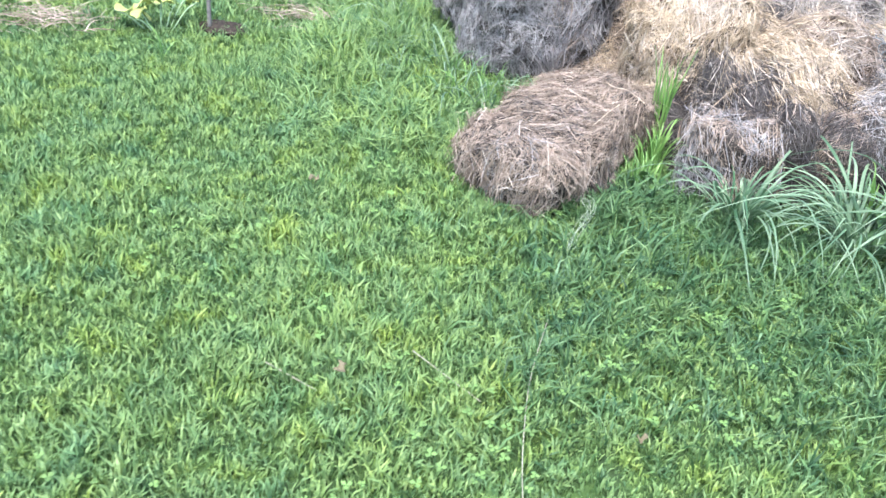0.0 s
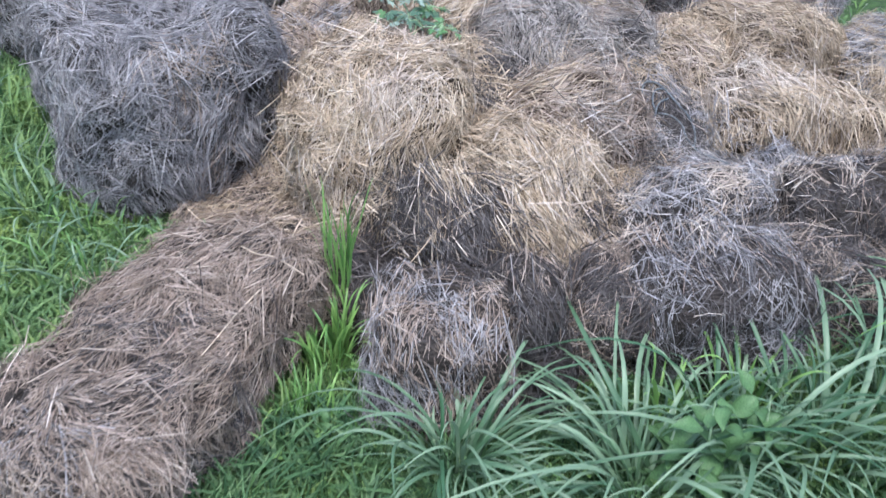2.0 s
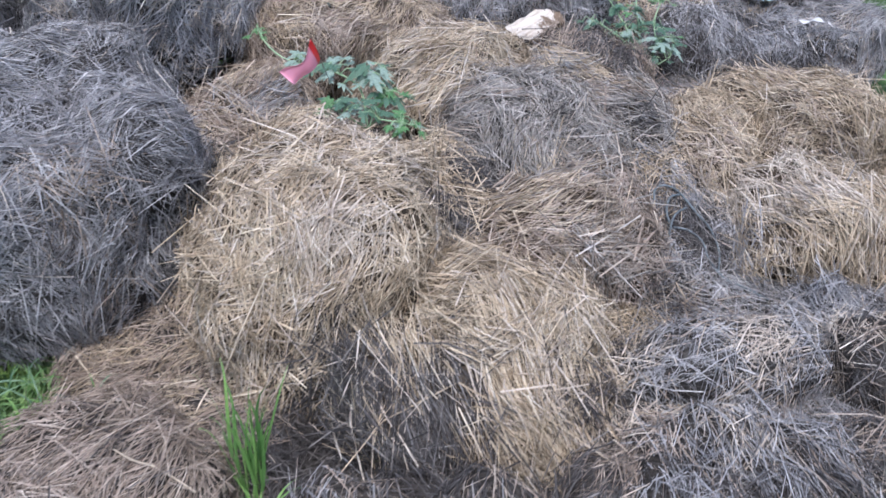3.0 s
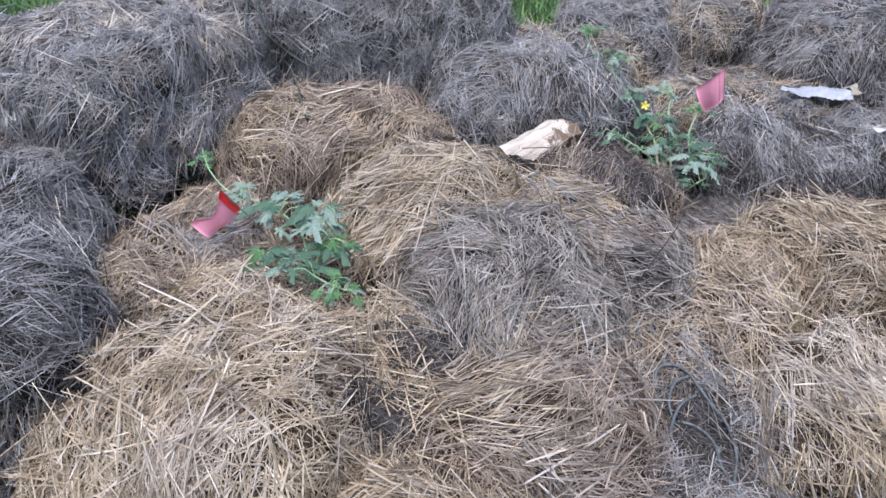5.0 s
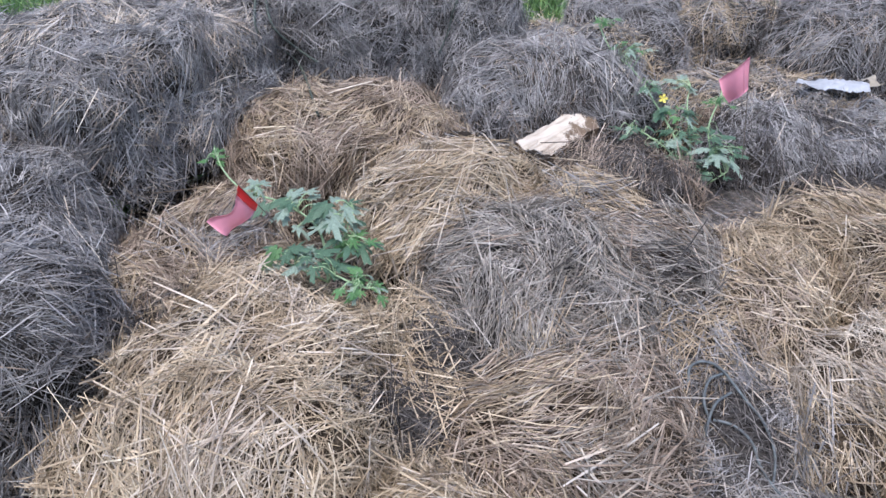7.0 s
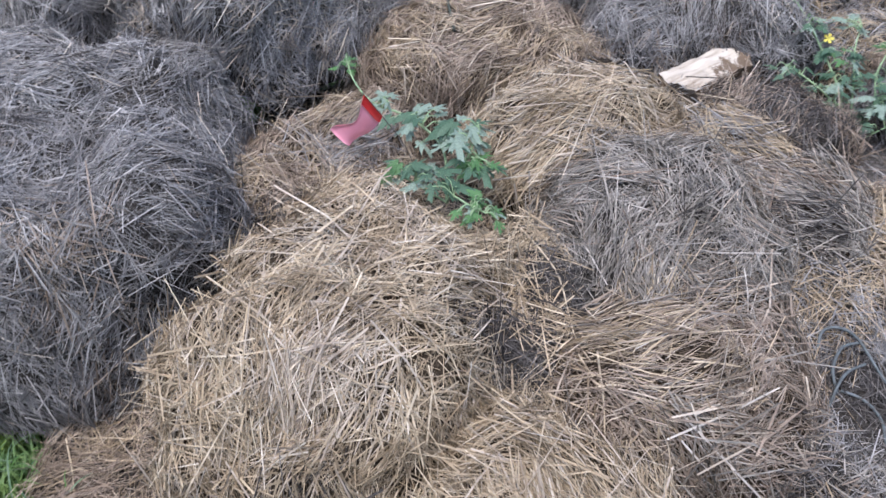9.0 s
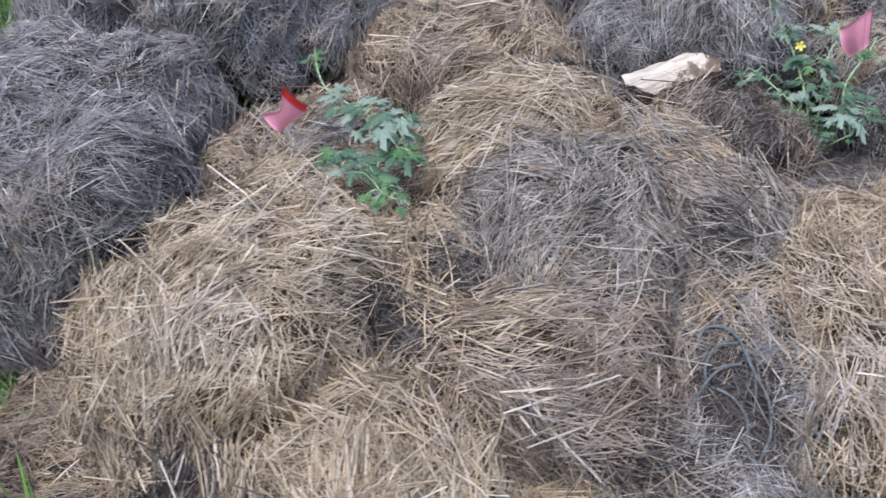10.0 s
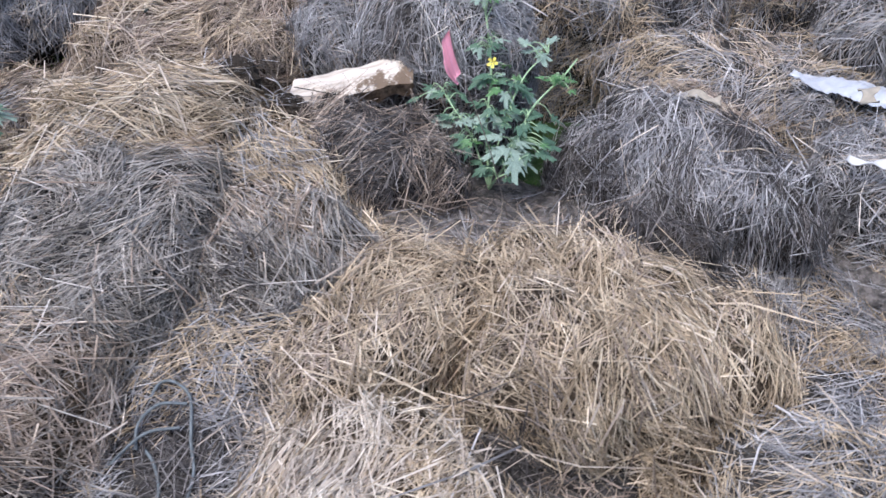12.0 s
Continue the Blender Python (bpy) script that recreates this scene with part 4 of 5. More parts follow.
# ---- wood, sack and scraps ----
def wood_slab():
    nx, ny = 40, 14
    u, v = np.meshgrid(np.linspace(-1, 1, nx), np.linspace(-1, 1, ny), indexing="ij")
    edge = 1 - 0.10 * np.abs(np.sin(u * 6.0)) * (v < 0) - 1.2 * np.clip(u - 0.6, 0, 1) * (v > 0)
    x = u * 0.166 + 0.022 * v
    y = v * (0.054 + 0.002 * u) * edge
    top = 0.012 - 0.010 * (v ** 2) + 0.003 * np.sin(u * 9 + v * 4)
    low = -0.046 + 0.018 * np.abs(np.sin(u * 7 + v * 3))
    n = nx * ny
    verts = np.concatenate([np.stack([x, y, top], -1).reshape(-1, 3), np.stack([x, y * 0.97, low], -1).reshape(-1, 3)])
    q = np.arange(n).reshape(nx, ny)
    f = np.stack([q[:-1, :-1], q[1:, :-1], q[1:, 1:], q[:-1, 1:]], -1).reshape(-1, 4)
    rim = np.concatenate([q[0, :], q[1:, -1], q[-1, -2::-1], q[-2:0:-1, 0]])
    nxt = np.roll(rim, -1)
    f = np.concatenate([f, f[:, ::-1] + n, np.stack([rim, rim + n, nxt + n, nxt], -1)])
    for i in range(len(verts)):
        verts[i] += np.array(noise.noise_vector(Vector(verts[i] * 40))) * 0.004
    index = np.concatenate([np.zeros((nx - 1) * (ny - 1)), np.ones(len(f) - (nx - 1) * (ny - 1))])
    ob = new("wood_slab", mesh_from("wood_slab", verts, f, [WOOD, ROT], index))
    ob.matrix_world = pose(1.915, 5.155, 0.447, 11, -1, 45)
    tagged(ob, "split pale wood slab with rotten dark edge on hay", "wood slab")


wood_slab()


def clod(label, x, y, sx, sy, sz, mat, name="soil_clod", category="soil", z=None):
    bm = bmesh.new()
    bmesh.ops.create_icosphere(bm, subdivisions=5, radius=1.0)
    for v in bm.verts:
        d = 1 + 0.30 * noise.noise(v.co * 2.1 + Vector((x, y, 0)) * 9) + 0.14 * noise.noise(v.co * 6.0 + Vector((x, y, 3))) + 0.10 * noise.noise(v.co * 15.0 + Vector((x, y, 7)))
        v.co = Vector((v.co.x * sx, v.co.y * sy, v.co.z * sz)) * d
    for f in bm.faces:
        f.smooth = True
    me = bpy.data.meshes.new(name)
    bm.to_mesh(me)
    bm.free()
    me.materials.append(mat)
    ob = new(name, me)
    ob.matrix_world = pose(x, y, float(bed_height(x, y)) + sz * 0.1 if z is None else z, 0, 0, x * 200)
    place = np.stack([x + gauss(40) * sx * 0.6, y + gauss(40) * sy * 0.6, np.full(40, ob.matrix_world.translation.z + sz * 0.8)], -1) - np.array(ob.matrix_world.translation)
    fv, ff = fibres(place, np.tile([[0.0, 0, 1.0]], (40, 1)), np.array([[1.0, 0.3, 0]]), 0.3, np.full(40, 0.06), np.full(40, 0.0024), 0.01)
    part("straw", mesh_from("straw", fv, ff, [GREY]), ob, at=Matrix.Rotation(-radians(x * 200), 4, "Z"))["kind"] = "stuff"
    return tagged(ob, label, category)


clod("dark peat clod beside the wood slab", 1.63, 5.05, 0.075, 0.05, 0.045, PEAT, z=0.455)
clod("dark peat clod under the wood slab's end", 1.815, 4.995, 0.055, 0.045, 0.03, PEAT, z=0.437)
clod("brown damp soil beside white scraps", 3.20, 5.28, 0.12, 0.09, 0.022, MUD)


def sack():
    ob = empty_thing("plastic_sack", (3.05, 5.765, top_at(3.0, 5.78)), "crumpled white plastic sack half buried in hay", "plastic sack")
    ob.matrix_world = pose(3.05, 5.765, top_at(3.0, 5.78), 0, 4, -10)
    u, v = np.meshgrid(np.linspace(-1, 1, 48), np.linspace(-1, 1, 16), indexing="ij")
    z, e = np.zeros_like(u), np.zeros_like(u)
    for i in range(48):
        for j in range(16):
            z[i, j] = 0.018 * noise.noise(Vector((u[i, j] * 2.2, v[i, j] * 1.4, 5))) + 0.008 * abs(noise.noise(Vector((u[i, j] * 6, v[i, j] * 3, 9)))) + 0.006 * noise.noise(Vector((u[i, j] * 15, v[i, j] * 7, 2)))
            e[i, j] = 1 + 0.45 * noise.noise(Vector((u[i, j] * 3.1, 2.0 if v[i, j] > 0 else 8.0, 1))) + 0.06 * noise.noise(Vector((u[i, j] * 9, 3.0 if v[i, j] > 0 else 7.0, 4)))
    wide = 0.050 * (0.30 + 0.70 * np.clip((u + 1.0) * 0.9, 0, 1)) * e
    p = np.stack([u * 0.135 + 0.012 * v, v * wide + 0.018 * np.sin(u * 2 + 0.5), 0.034 + z - 0.016 * v * v], -1)
    part("sheet", sheet(p, 0.001, SACK, "sheet"), ob, "white crumpled plastic")
    q = np.stack([0.165 + 0.026 * u * (1 - 0.4 * v), -0.085 + 0.04 * v * e, 0.004 + z * 0.6 - 0.012 * u * u], -1)
    flap = part("flap", sheet(q, 0.001, SACK, "flap"), ob, "torn white corner")
    r, t = np.meshgrid(np.linspace(0.0005, 0.015, 4), np.linspace(0, 2 * math.pi, 20), indexing="ij")
    disc = np.stack([0.160 + r * np.cos(t), -0.085 + r * np.sin(t) * 1.2, 0.017 + 0 * r], -1)
    part("print", sheet(disc, 0.001, BLACK, "print"), flap, "black printed spot")


sack()


def flat_scrap(label, name, category, x, y, length, width, turn, mat, seed, rise=0.012):
    u, v = np.meshgrid(np.linspace(-1, 1, 18), np.linspace(-1, 1, 7), indexing="ij")
    neck = 0.55 + 0.45 * np.sin(u * 2.6 + seed) ** 2
    p = np.stack([u * length / 2, v * width / 2 * neck + 0.15 * width * np.sin(u * 3 + seed), rise + 0.006 * np.sin(u * 4 + seed) + 0.004 * v * np.sin(u * 7)], -1)
    ob = new(name, sheet(p, 0.0015, mat, name))
    ob.matrix_world = pose(x, y, top_at(x, y) + rise * 0.5, 8, 0, turn)
    return tagged(ob, label, category)


flat_scrap("torn white paper scrap lying on soil", "paper_scrap", "paper scrap", 3.165, 5.40, 0.13, 0.024, -12, SCRAP, 1.0, 0.05)
flat_scrap("pale flat hay-coloured scrap in the heap", "cardboard_scrap", "cardboard scrap", 2.70, 5.634, 0.12, 0.04, 12, CARD, 2.0, 0.022)
flat_scrap("dry brown leaf caught in hay", "dead_leaf", "dead leaf", 3.115, 5.61, 0.08, 0.05, -70, CARD, 3.0, 0.06)


# ---- twine ----
def twine(label, points, radius, mat, lift=0.008):
    line = [(x, y, top_at(x, y) + lift + dz) for x, y, dz in points]
    at = line[0]
    ob = new("twine", tube(smooth_line([np.array(p) - np.array(at) for p in line], 10), radius, mat, "twine"))
    ob.matrix_world = pose(*at)
    return tagged(ob, label, "twine", "twine ends")


twine("grey-green baling twine in a loose loop on dark hay", [(2.05, 4.17, 0), (2.06, 4.20, 0.01), (2.09, 4.21, 0.015), (2.13, 4.20, 0.015), (2.17, 4.14, 0.015), (2.20, 4.10, 0.01), (2.21, 4.04, 0.005), (2.19, 3.98, 0)], 0.0032, TWINE, 0.006)
twine("blue-grey baling twine trailing over dark hay", [(2.09, 4.10, 0), (2.13, 4.08, 0.01), (2.16, 4.05, 0.01), (2.17, 4.01, 0.005), (2.20, 3.96, 0.005), (2.25, 3.92, 0.005), (2.29, 3.87, 0)], 0.0032, TWINE, 0.006)
twine("short grey-green twine end on dark hay", [(2.14, 4.15, 0.01), (2.09, 4.11, 0.02), (2.05, 4.04, 0)], 0.0032, TWINE, 0.012)
twine("grey-green twine end curled on dark hay", [(2.13, 4.19, 0.01), (2.09, 4.16, 0.025), (2.07, 4.12, 0.02), (2.08, 4.09, 0)], 0.0032, TWINE, 0.012)


def face_twine(label, points, radius, mat):
    """Twine on the front of a bale: points (x, z), laid onto it from the front."""
    line = []
    for x, z in points:
        hit = PILE.ray_cast(Vector((x, 5.0, z)), Vector((0, 1, 0)))[0]
        if hit:
            line.append(hit + Vector((0.004, -0.026, 0.008)))
    at = line[0]
    ob = new("twine", tube(smooth_line([np.array(p - at) for p in line], 10), radius, mat, "twine"))
    ob.matrix_world = pose(*at)
    return tagged(ob, label, "twine", "twine ends")


face_twine("dark green baling twine hanging down a grey bale", [(0.99, 0.80), (1.00, 0.70), (1.04, 0.60), (1.11, 0.53), (1.19, 0.50)], 0.0042, TWINE_DARK)
face_twine("dark green baling twine hanging down a grey bale", [(1.01, 0.80), (1.04, 0.69), (1.10, 0.60), (1.17, 0.55)], 0.004, TWINE_DARK)
face_twine("dark green baling twine across a grey bale", [(1.66, 0.76), (1.62, 0.70), (1.60, 0.62), (1.57, 0.55)], 0.003, TWINE_DARK)


# ---- single long stalks ----
def stalk(label, a1, b1, radius, mat, sag=0.0, lift=0.012):
    pts = []
    for t in np.linspace(0, 1, 5):
        x, y = a1[0] + (b1[0] - a1[0]) * t, a1[1] + (b1[1] - a1[1]) * t
        x, y = x + sag * math.sin(math.pi * t) * 0.5, y + sag * math.sin(math.pi * t)
        pts.append((x, y, top_at(x, y) + lift))
    at = pts[0]
    ob = new("straw_stalk", tube(smooth_line([np.array(p) - np.array(at) for p in pts], 4), radius, mat, "straw_stalk", 5, 0.7))
    ob.matrix_world = pose(*at)
    return tagged(ob, label, "straw stalk", "long straw stalks")


STRAWY = plain("pale_straw", (0.55, 0.46, 0.34), 0.6, 0.2)
STALKY = plain("grey_dry_stalk", (0.25, 0.25, 0.18), 0.7, 0.25)
for a1, b1, sag in (((1.38, 3.80), (1.61, 3.80), 0.01), ((1.57, 4.03), (1.78, 4.03), 0.012), ((1.44, 4.30), (1.59, 3.98), 0.02), ((1.60, 4.00), (1.62, 3.84), 0.0), ((2.43, 4.30), (2.38, 4.12), 0.02),
                    ((3.02, 4.75), (3.05, 4.58), 0.0), ((1.02, 3.72), (1.25, 3.82), 0.01), ((0.75, 3.30), (0.62, 3.08), 0.01), ((0.86, 3.36), (0.70, 3.45), 0.0), ((2.50, 4.55), (2.72, 4.47), 0.01),
                    ((1.13, 5.10), (1.22, 5.38), 0.0), ((1.68, 4.95), (1.78, 5.02), 0.03), ((2.78, 5.30), (3.00, 5.42), 0.02), ((0.50, 3.95), (0.72, 3.62), 0.0)):
    stalk("long pale dry straw stalk lying on the hay", a1, b1, 0.0022, STRAWY, sag)
for a1, b1, sag in (((0.442, 2.105), (0.365, 1.69), -0.03), ((0.365, 1.69), (0.353, 1.38), -0.01), ((0.048, 1.893), (0.245, 1.715), 0.0), ((-0.345, 1.779), (-0.189, 1.691), 0.0)):
    stalk("long dry grey stalk lying in the lawn", a1, b1, 0.0020, STALKY, sag, 0.028)


# ---- loose sheaves of long stalks draped over the heaps ----
def straw_sheaf(label, first, last, count, mats, width=0.0026, lift=0.012):
    """Stalks laid from one line to another, each over a part of the way and close to the hay."""
    g = np.random.RandomState(count)
    (ax, ay, bx, by), (cx, cy, dx, dy) = first, last
    k, lines = 6, []
    for _ in range(count):
        u, a1 = g.rand(), g.rand() * 0.65
        b1, w = a1 + 0.28 + 0.35 * g.rand(), u + g.randn() * 0.16
        along = np.linspace(a1, min(b1, 1.08), k)
        x = (ax + (bx - ax) * u) * (1 - along) + (cx + (dx - cx) * w) * along
        y = (ay + (by - ay) * u) * (1 - along) + (cy + (dy - cy) * w) * along
        z = np.array([top_at(p, q) for p, q in zip(x, y)])
        z = 0.5 * z + 0.5 * np.convolve(np.pad(z, 1, "edge"), np.ones(3) / 3, "valid") + lift * (0.3 + g.rand())
        lines.append(np.stack([x, y, z], -1))
    pts = np.array(lines)
    side = unit(np.cross(pts[:, -1] - pts[:, 0], np.array([[0.0, 0, 1]])) + g.randn(count, 3) * 0.25)
    v, f = strips(pts, side, width * (0.6 + 0.8 * g.rand(count, 1)) * np.array([[0.7, 1, 1, 1, 0.9, 0.6]]))
    me = mesh_from("loose_straw", v, f, mats, np.repeat(g.randint(0, len(mats), count), k - 1))
    return tagged(new("loose_straw", me), label, "loose straw", "loose straw on the heaps", "stuff")


straw_sheaf("golden stalks combed over the front of a low clump", (1.36, 3.74, 1.60, 3.74), (1.46, 3.33, 1.70, 3.38), 380, [TAN, TAN, PALE], 0.0034)
straw_sheaf("golden stalks combed down a tan mound", (1.76, 4.93, 1.52, 4.98), (1.60, 4.52, 1.40, 4.58), 220, [TAN, PALE, TAN, BROWN])
straw_sheaf("brown stalks hanging off the middle slope", (1.84, 4.86, 1.92, 4.58), (2.18, 4.78, 2.16, 4.52), 200, [BROWN, TAN, GREY])
straw_sheaf("bleached cut stalks on a bale's end", (2.36, 4.25, 2.58, 4.22), (2.36, 4.03, 2.60, 3.97), 340, [PALE, PALE, PALE, TAN], 0.0038)
straw_sheaf("tan stalks arched over a rounded bale", (2.62, 4.88, 2.84, 4.66), (3.04, 4.82, 2.98, 4.50), 200, [TAN, BROWN, PALE])
straw_sheaf("grey stalks drooping over a rounded bale", (2.50, 5.34, 3.00, 5.34), (2.52, 5.07, 3.00, 5.08), 320, [GREY, GREY, DARK_SHADED])
straw_sheaf("pale stalks over the end of a tan bale", (0.96, 3.94, 1.28, 3.94), (0.88, 3.64, 1.16, 3.68), 200, [TAN, PALE])
straw_sheaf("grey stalks hanging over the front ledge", (1.74, 3.40, 2.16, 3.40), (1.76, 3.10, 2.14, 3.10), 220, [GREY, BROWN, DARK_SHADED])


# ---- grass clumps ----
def blade_mesh(length, width, arch, mat, seed):
    k = np.linspace(0, 1, 11)
    x = length * arch * (k ** 1.4)
    z = length * (0.88 * k - (0.16 + 0.75 * arch) * k ** 3)
    y = 0.03 * length * np.sin(k * 4 + seed)
    w = width * np.array([0.7, 0.9, 1, 1, 1, 0.95, 0.85, 0.7, 0.5, 0.3, 0.05])
    fold = 0.25 * w
    v = np.concatenate([np.stack([x, y - w / 2, z + fold], -1), np.stack([x, y, z], -1), np.stack([x, y + w / 2, z + fold], -1)])
    q = np.arange(33).reshape(3, 11)
    f = np.stack([q[:-1, :-1], q[:-1, 1:], q[1:, 1:], q[1:, :-1]], -1).reshape(-1, 4)
    return mesh_from("blade", v, f, [mat], smooth=True)


def clump_material(name, low, high):
    m, n, l, p = material(name)
    info = n.new("ShaderNodeObjectInfo")
    r = ramp(n, [(0.0, low), (1.0, high)])
    l.new(info.outputs["Random"], r.inputs[0])
    t = noise_node(n, l, 25.0)
    col = mix(n, l, r.outputs[0], (0.7, 0.75, 0.7), t.outputs[0], "MULTIPLY")
    l.new(col, p.inputs["Base Color"])
    p.inputs["Roughness"].default_value = 0.42
    tr, sh = n.new("ShaderNodeBsdfTranslucent"), n.new("ShaderNodeMixShader")
    l.new(col, tr.inputs[0])
    sh.inputs[0].default_value = 0.25
    l.new(p.outputs[0], sh.inputs[1])
    l.new(tr.outputs[0], sh.inputs[2])
    l.new(sh.outputs[0], n["Material Output"].inputs[0])
    return m


CLUMP_BLUE = clump_material("blue_green_blades", (0.055, 0.135, 0.06), (0.26, 0.37, 0.235))
CLUMP_GREEN = clump_material("bright_green_blades", (0.12, 0.26, 0.07), (0.30, 0.50, 0.14))
ARCHED = [blade_mesh(0.38 + 0.03 * i, 0.0085 + 0.0018 * (i % 3), 0.42 + 0.12 * i, CLUMP_BLUE, i) for i in range(7)]
ERECT = [blade_mesh(0.24 + 0.03 * i, 0.008, 0.10 + 0.10 * i, CLUMP_GREEN, i) for i in range(5)]


TALL = [blade_mesh(0.46 + 0.05 * i, 0.0065, 0.03 + 0.05 * i, CLUMP_GREEN, i) for i in range(3)]


def grass_clump(label, x, y, count, kinds, size, spread, seed, z=None, wild=1.0):
    ob = empty_thing("grass_clump", (x, y, top_at(x, y) - 0.01 if z is None else z), label, "grass clump", "grass clumps")
    g = random.Random(seed)
    for i in range(count):
        t, r = g.uniform(0, 360), spread * math.sqrt(g.random())
        m = pose(r * math.cos(radians(t)), r * math.sin(radians(t)), 0, g.uniform(-24, 24) * wild, g.uniform(-24, 14) * wild, t + g.uniform(-60, 60)) @ Matrix.Scale(size * g.uniform(0.45, 1.2), 4)
        part("blade", g.choice(kinds), ob, at=m)


for x, y, count, size, spread, seed in ((1.19, 2.87, 105, 0.95, 0.05, 1), (1.60, 2.75, 130, 0.95, 0.09, 2), (1.86, 2.84, 70, 1.1, 0.08, 3), (2.06, 2.80, 70, 1.1, 0.10, 4), (2.33, 2.88, 56, 1.15, 0.09, 5), (2.60, 3.00, 54, 1.15, 0.09, 6)):
    grass_clump("arching blue-green grass clump at the foot of hay bales", x, y, count, ARCHED, size, spread, seed, 0.0)
for x, y, count, size, spread, seed in ((0.95, 3.34, 44, 0.9, 0.035, 8), (0.92, 3.24, 50, 0.85, 0.055, 9), (0.85, 3.08, 40, 0.7, 0.06, 19), (1.70, 2.93, 13, 1.45, 0.04, 10), (1.94, 2.95, 20, 1.5, 0.05, 12), (2.48, 2.96, 18, 1.6, 0.04, 11), (0.98, 3.05, 22, 0.5, 0.06, 20)):
    grass_clump("upright bright green grass tuft between hay bales", x, y, count, ERECT, size, spread, seed, 0.0, 0.4)
grass_clump("tall narrow bright green grass tuft between hay bales", 0.955, 3.45, 46, TALL, 1.0, 0.022, 7, 0.06, 0.25)
for i, (x, y) in enumerate(((0.52, 3.75), (0.38, 3.82), (0.22, 3.88), (0.05, 4.00), (-0.08, 4.20), (-0.02, 3.80), (0.25, 3.66), (0.44, 3.62), (-0.20, 3.95), (-0.22, 4.35), (0.12, 3.70), (-0.28, 4.60), (-0.32, 4.15), (-0.38, 4.85))):
    grass_clump("tall green grass tuft along a grey hay bale", x, y, 26, ERECT + ARCHED[:5], 0.55 + 0.07 * (i % 4), 0.09, 30 + i, 0.0)


# ---- weeds, clover and the squash bed ----
def broad_leaf_mesh(name, mat, seed, wave=0.05):
    """A pointed oval leaf, 1 long, folded along its midrib."""
    u, v = np.meshgrid(np.linspace(0, 1, 12), np.linspace(-1, 1, 7), indexing="ij")
    half = 0.30 * np.sin(math.pi * np.clip(u, 0, 1) ** 0.8) + 0.004
    p = np.stack([u, v * half, 0.10 * np.abs(v) * half / 0.3 - 0.35 * u ** 2 + wave * np.sin(u * 9 + seed) * v], -1)
    return sheet(p, 0.004, mat, name)


WEED_LEAVES = [broad_leaf_mesh("leaf", WEED, i) for i in range(3)]


def weed(label, x, y, count, size, height, seed):
    ob = empty_thing("broadleaf_weed", (x, y, 0.0), label, "weed", "broadleaf weeds")
    g = random.Random(seed)
    part("stem", tube(smooth_line([(0, 0, -0.02), (0.01, 0, height * 0.5), (0.0, 0.01, height)], 8), 0.004, VINE, "stem", 6, 0.5), ob)
    for i in range(count):
        t = i * 137.5 + g.uniform(-20, 20)
        z = height * (0.25 + 0.75 * (i + 1) / count)
        m = pose(g.uniform(-0.04, 0.04), g.uniform(-0.04, 0.04), z * g.uniform(0.6, 1.1), g.uniform(-35, 35), g.uniform(-55, 35), t) @ Matrix.Scale(size * g.uniform(0.7, 1.15) * (1.2 - 0.5 * i / count), 4)
        part("leaf", g.choice(WEED_LEAVES), ob, at=m)


weed("broad-leaved green weed among arching grass", 1.72, 2.74, 22, 0.10, 0.30, 1)
weed("broad-leaved green weed among arching grass", 1.88, 2.78, 16, 0.095, 0.26, 2)
weed("small broad-leaved green weed beside hay", 0.86, 3.02, 7, 0.06, 0.08, 3)


def clover():
    n = 800
    x, y = -0.9 + rnd(n) * 3.6, 1.2 + rnd(n) * 2.2
    keep = ~inside_any(np.stack([x, y, np.full(n, 0.04)], -1), None, 1.0) & (np.sin(x * 4.3 + 1) * np.sin(y * 5.1 + x) > -0.1)
    x, y = x[keep], y[keep]
    n = len(x)
    h, size, t0 = 0.03 + 0.025 * rnd(n), 0.008 + 0.006 * rnd(n), rnd(n) * 6.28
    vs, fs = [], []
    for k in range(3):
        t = t0 + k * 2.094
        c, d = np.cos(t), np.sin(t)
        pt = lambda a1, b1, z: np.stack([x + size * (a1 * c - b1 * d), y + size * (a1 * d + b1 * c), h + size * z], -1)
        vs.append(np.stack([pt(0, 0, 0), pt(0.7, -0.6, 0.25), pt(1.25, 0, 0.15), pt(0.7, 0.6, 0.25)], 1).reshape(-1, 3))
        fs.append(np.arange(n * 4).reshape(n, 4) + k * n * 4)
    tagged(new("clover", mesh_from("clover", np.concatenate(vs), np.concatenate(fs), [CLOVER])), "small green clover leaves in the lawn", "clover", kind="stuff")


clover()


def frayed_wisp(label, points, count, mat, reach):
    """A loose wisp of dry fibres lying along a line on the lawn."""
    line = smooth_line(points, 8)
    k = len(line)
    pts = line[None, :, :] + gauss(count, 1, 3) * np.array([reach, reach, 0.008]) + gauss(count, k, 3) * 0.006
    pts = pts[:, ::4]
    v, f = strips(pts, unit(gauss(count, 3) * np.array([1, 1, 0.3])), np.full(pts.shape[:2], 0.0016))
    return tagged(new("dry_grass_wisp", mesh_from("dry_grass_wisp", v, f, [mat])), label, "dry grass")


WISPY = plain("pale_green_dry_grass", (0.27, 0.33, 0.24), 0.7, 0.3)
frayed_wisp("pale frayed wisp of dry grass on the lawn", [(0.55, 2.80, 0.07), (0.60, 2.75, 0.09), (0.605, 2.69, 0.08), (0.545, 2.56, 0.055), (0.515, 2.47, 0.05)], 11, WISPY, 0.009)


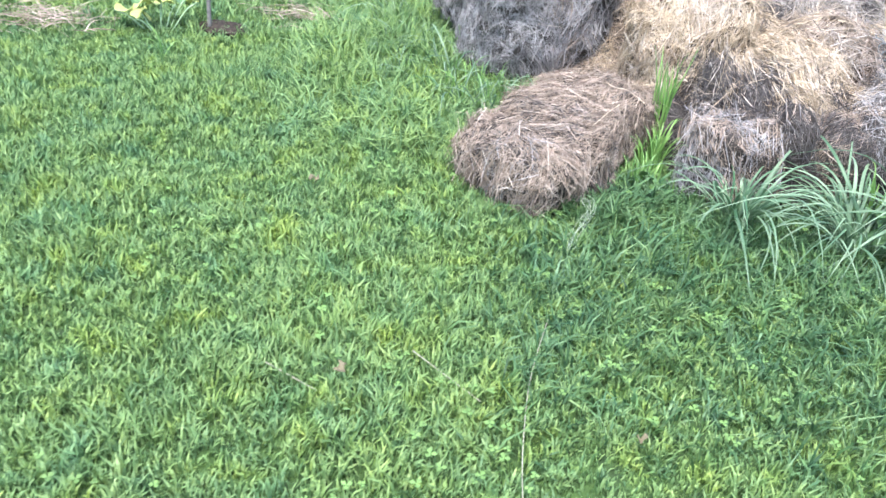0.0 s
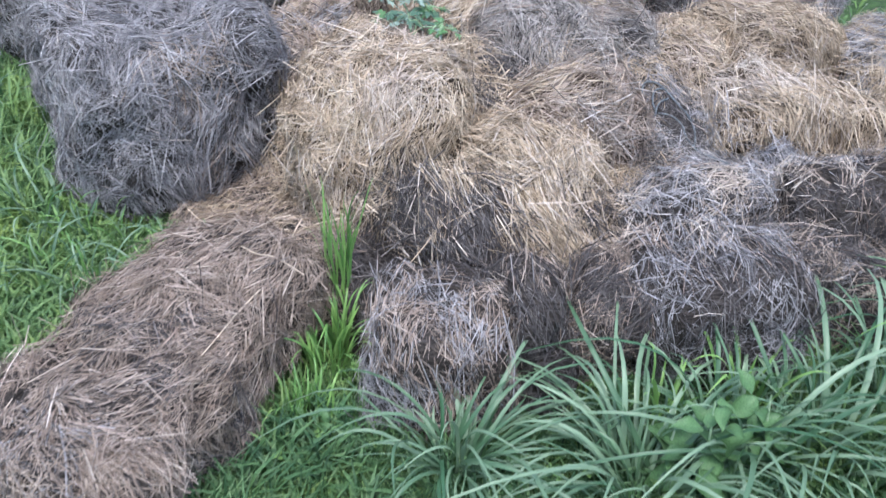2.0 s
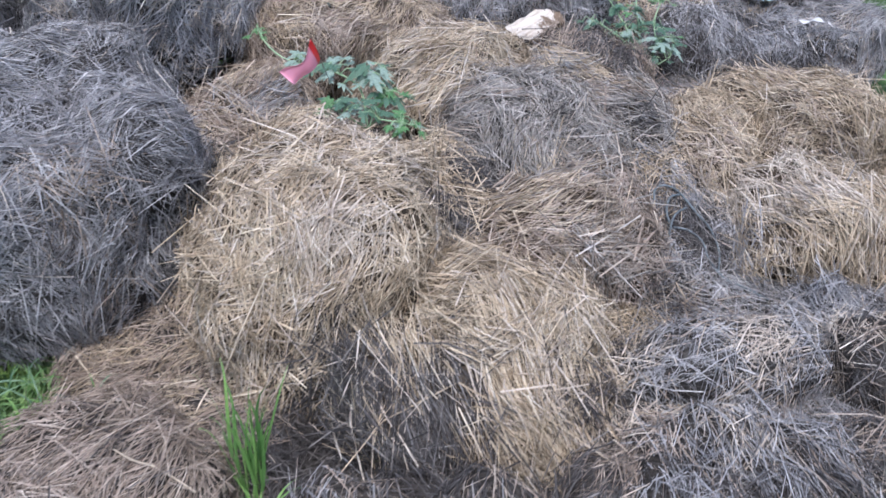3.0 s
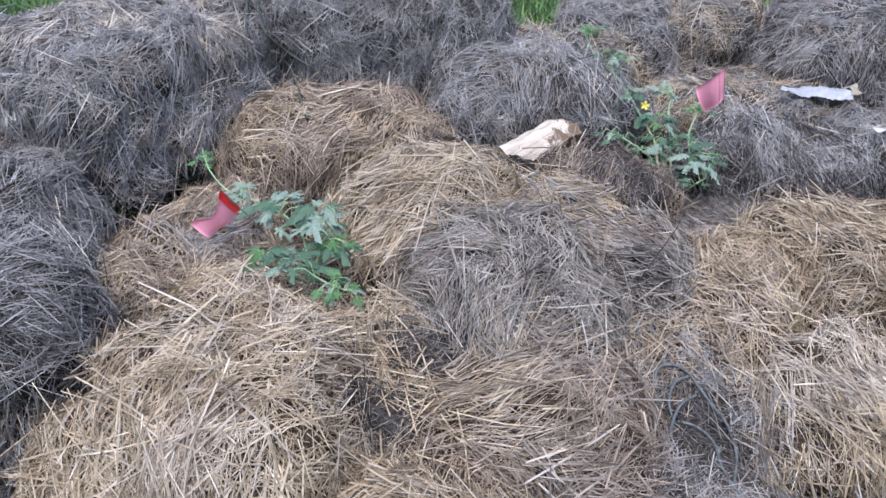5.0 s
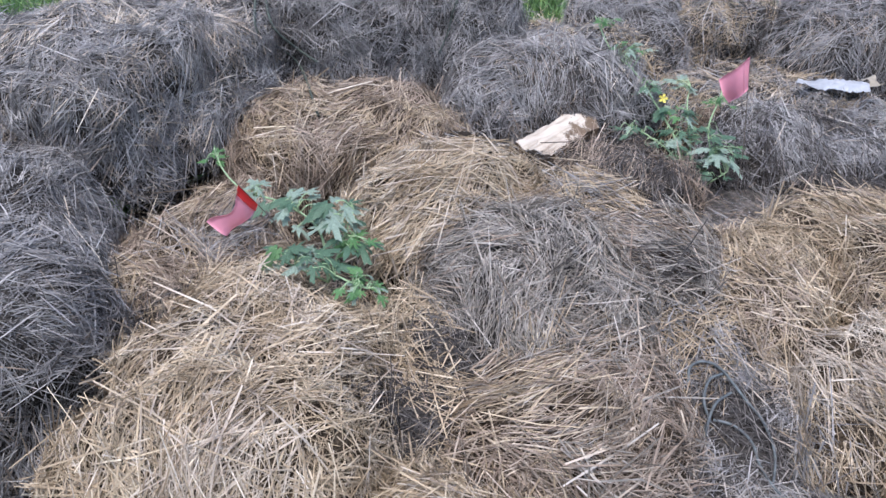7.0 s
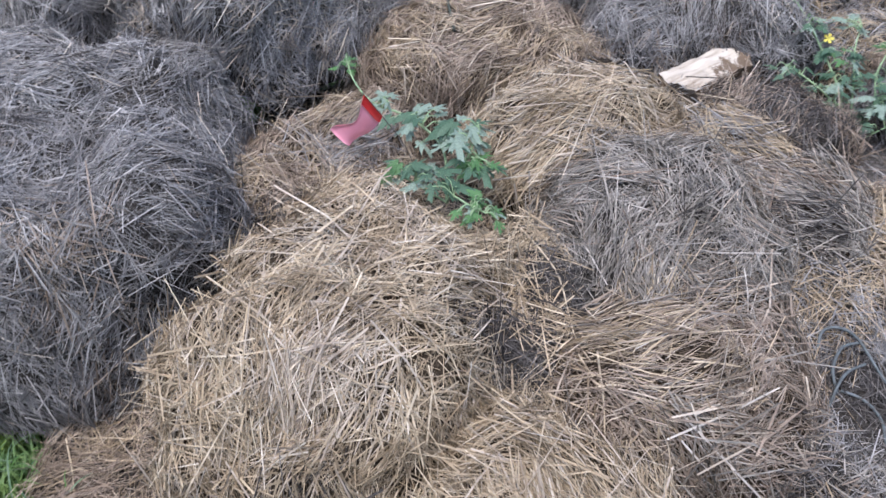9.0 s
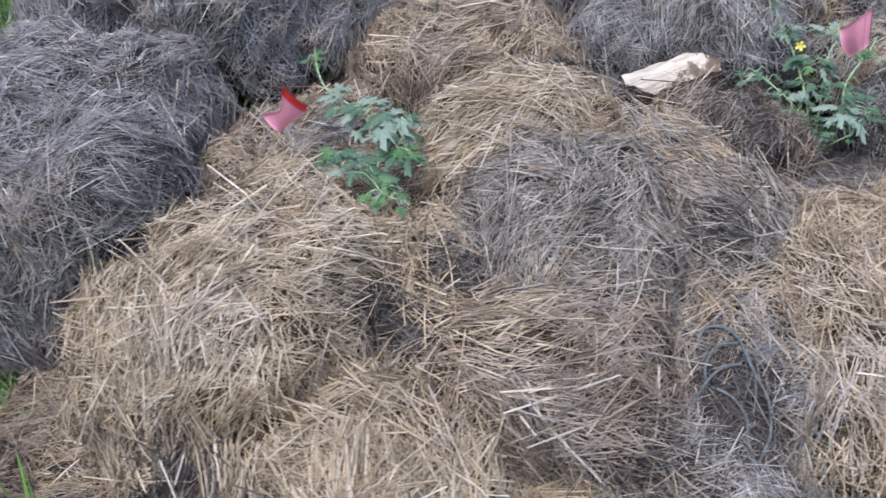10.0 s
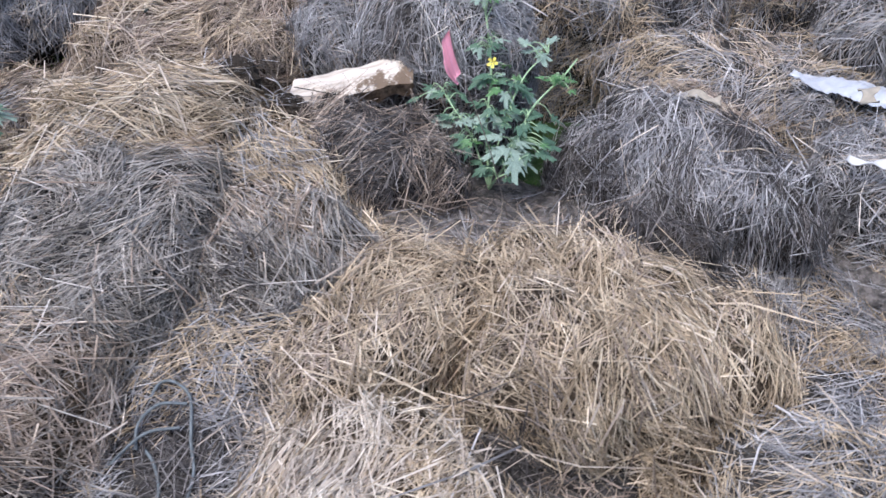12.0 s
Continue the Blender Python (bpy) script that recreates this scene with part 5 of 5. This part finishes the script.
def lawn_hay(label, x, y, sx, sy, count, mat):
    p = np.stack([x + gauss(count) * sx, y + gauss(count) * sy, 0.03 + 0.04 * rnd(count)], -1)
    v, f = fibres(p, np.tile([[0.0, 0, 1.0]], (count, 1)), np.array([[1.0, 0.1, 0]]), 0.5, np.full(count, 0.14), np.full(count, 0.004), 0.02)
    return tagged(new("hay_wisp", mesh_from("hay_wisp", v, f, [mat])), label, "hay wisp", kind="stuff")


lawn_hay("dry brown hay wisps dropped on the lawn", -2.02, 4.10, 0.16, 0.08, 260, BROWN)
lawn_hay("dry brown hay wisps dropped on the lawn", -0.83, 4.55, 0.12, 0.07, 120, BROWN)


def stake():
    ob = empty_thing("garden_stake", (-1.21, 4.27, 0.0), "thin grey garden stake beside a squash plant", "stake")
    part("pole", tube(smooth_line([(0, 0, -0.05), (0.004, 0.003, 0.4), (0.0, 0.006, 0.85)], 8), 0.011, STAKE, "pole", 8), ob)
    bm = bmesh.new()
    bmesh.ops.create_icosphere(bm, subdivisions=3, radius=1.0)
    for v in bm.verts:
        v.co = Vector((v.co.x * 0.13, v.co.y * 0.09, v.co.z * 0.03)) * (1 + 0.25 * noise.noise(v.co * 2.5))
    me = bpy.data.meshes.new("soil_patch")
    bm.to_mesh(me)
    bm.free()
    me.materials.append(PEAT)
    part("soil_patch", me, ob, "bare dark soil", pose(0.06, 0.04, 0.005))


stake()
SQUASH = plain("yellow_green_squash_leaf", (0.45, 0.50, 0.17), 0.55, 0.25, 12.0, 0.25)
SQUASH_LEAVES = [broad_leaf_mesh("leaf", m, i, 0.1) for i, m in enumerate((SQUASH, WEED, SQUASH))]


def squash():
    ob = empty_thing("squash_plant", (-1.45, 4.22, 0.0), "yellowing squash plant with broad leaves on the lawn", "squash plant")
    g = random.Random(8)
    for i, (x, y, z, size) in enumerate(((-0.20, -0.06, 0.10, 0.19), (-0.12, -0.02, 0.12, 0.17), (0.02, 0.0, 0.15, 0.16), (0.08, 0.03, 0.13, 0.15), (0.13, 0.08, 0.16, 0.13), (-0.08, -0.10, 0.08, 0.14), (0.18, 0.06, 0.14, 0.12), (-0.02, 0.10, 0.12, 0.15))):
        part("leaf", SQUASH_LEAVES[i % 3], ob, at=pose(x, y, z, g.uniform(-20, 20), g.uniform(-25, 5), g.uniform(0, 360)) @ Matrix.Scale(size, 4))
        part("leaf_stalk", tube(smooth_line([(x * 0.3, y * 0.3, -0.01), (x * 0.7, y * 0.7, z * 0.7), (x, y, z)], 5), 0.004, VINE, "leaf_stalk", 5), ob)


squash()


# ---- small litter in the lawn ----
for x, y, size, turn in ((-0.398, 2.78, 0.035, 20), (0.66, 1.62, 0.03, 10), (-0.14, 1.76, 0.04, 70)):
    scrap = flat_scrap("small dry brown leaf lying in the lawn", "dead_leaf", "dead leaf", x, y, size, size * 0.7, turn, DEAD_LEAF, x * 9, 0.02)
    scrap.location.z = 0.035
grass_clump("small pale grass tuft beside the squash plant", -1.32, 3.86, 7, ERECT, 0.75, 0.01, 77, 0.0)
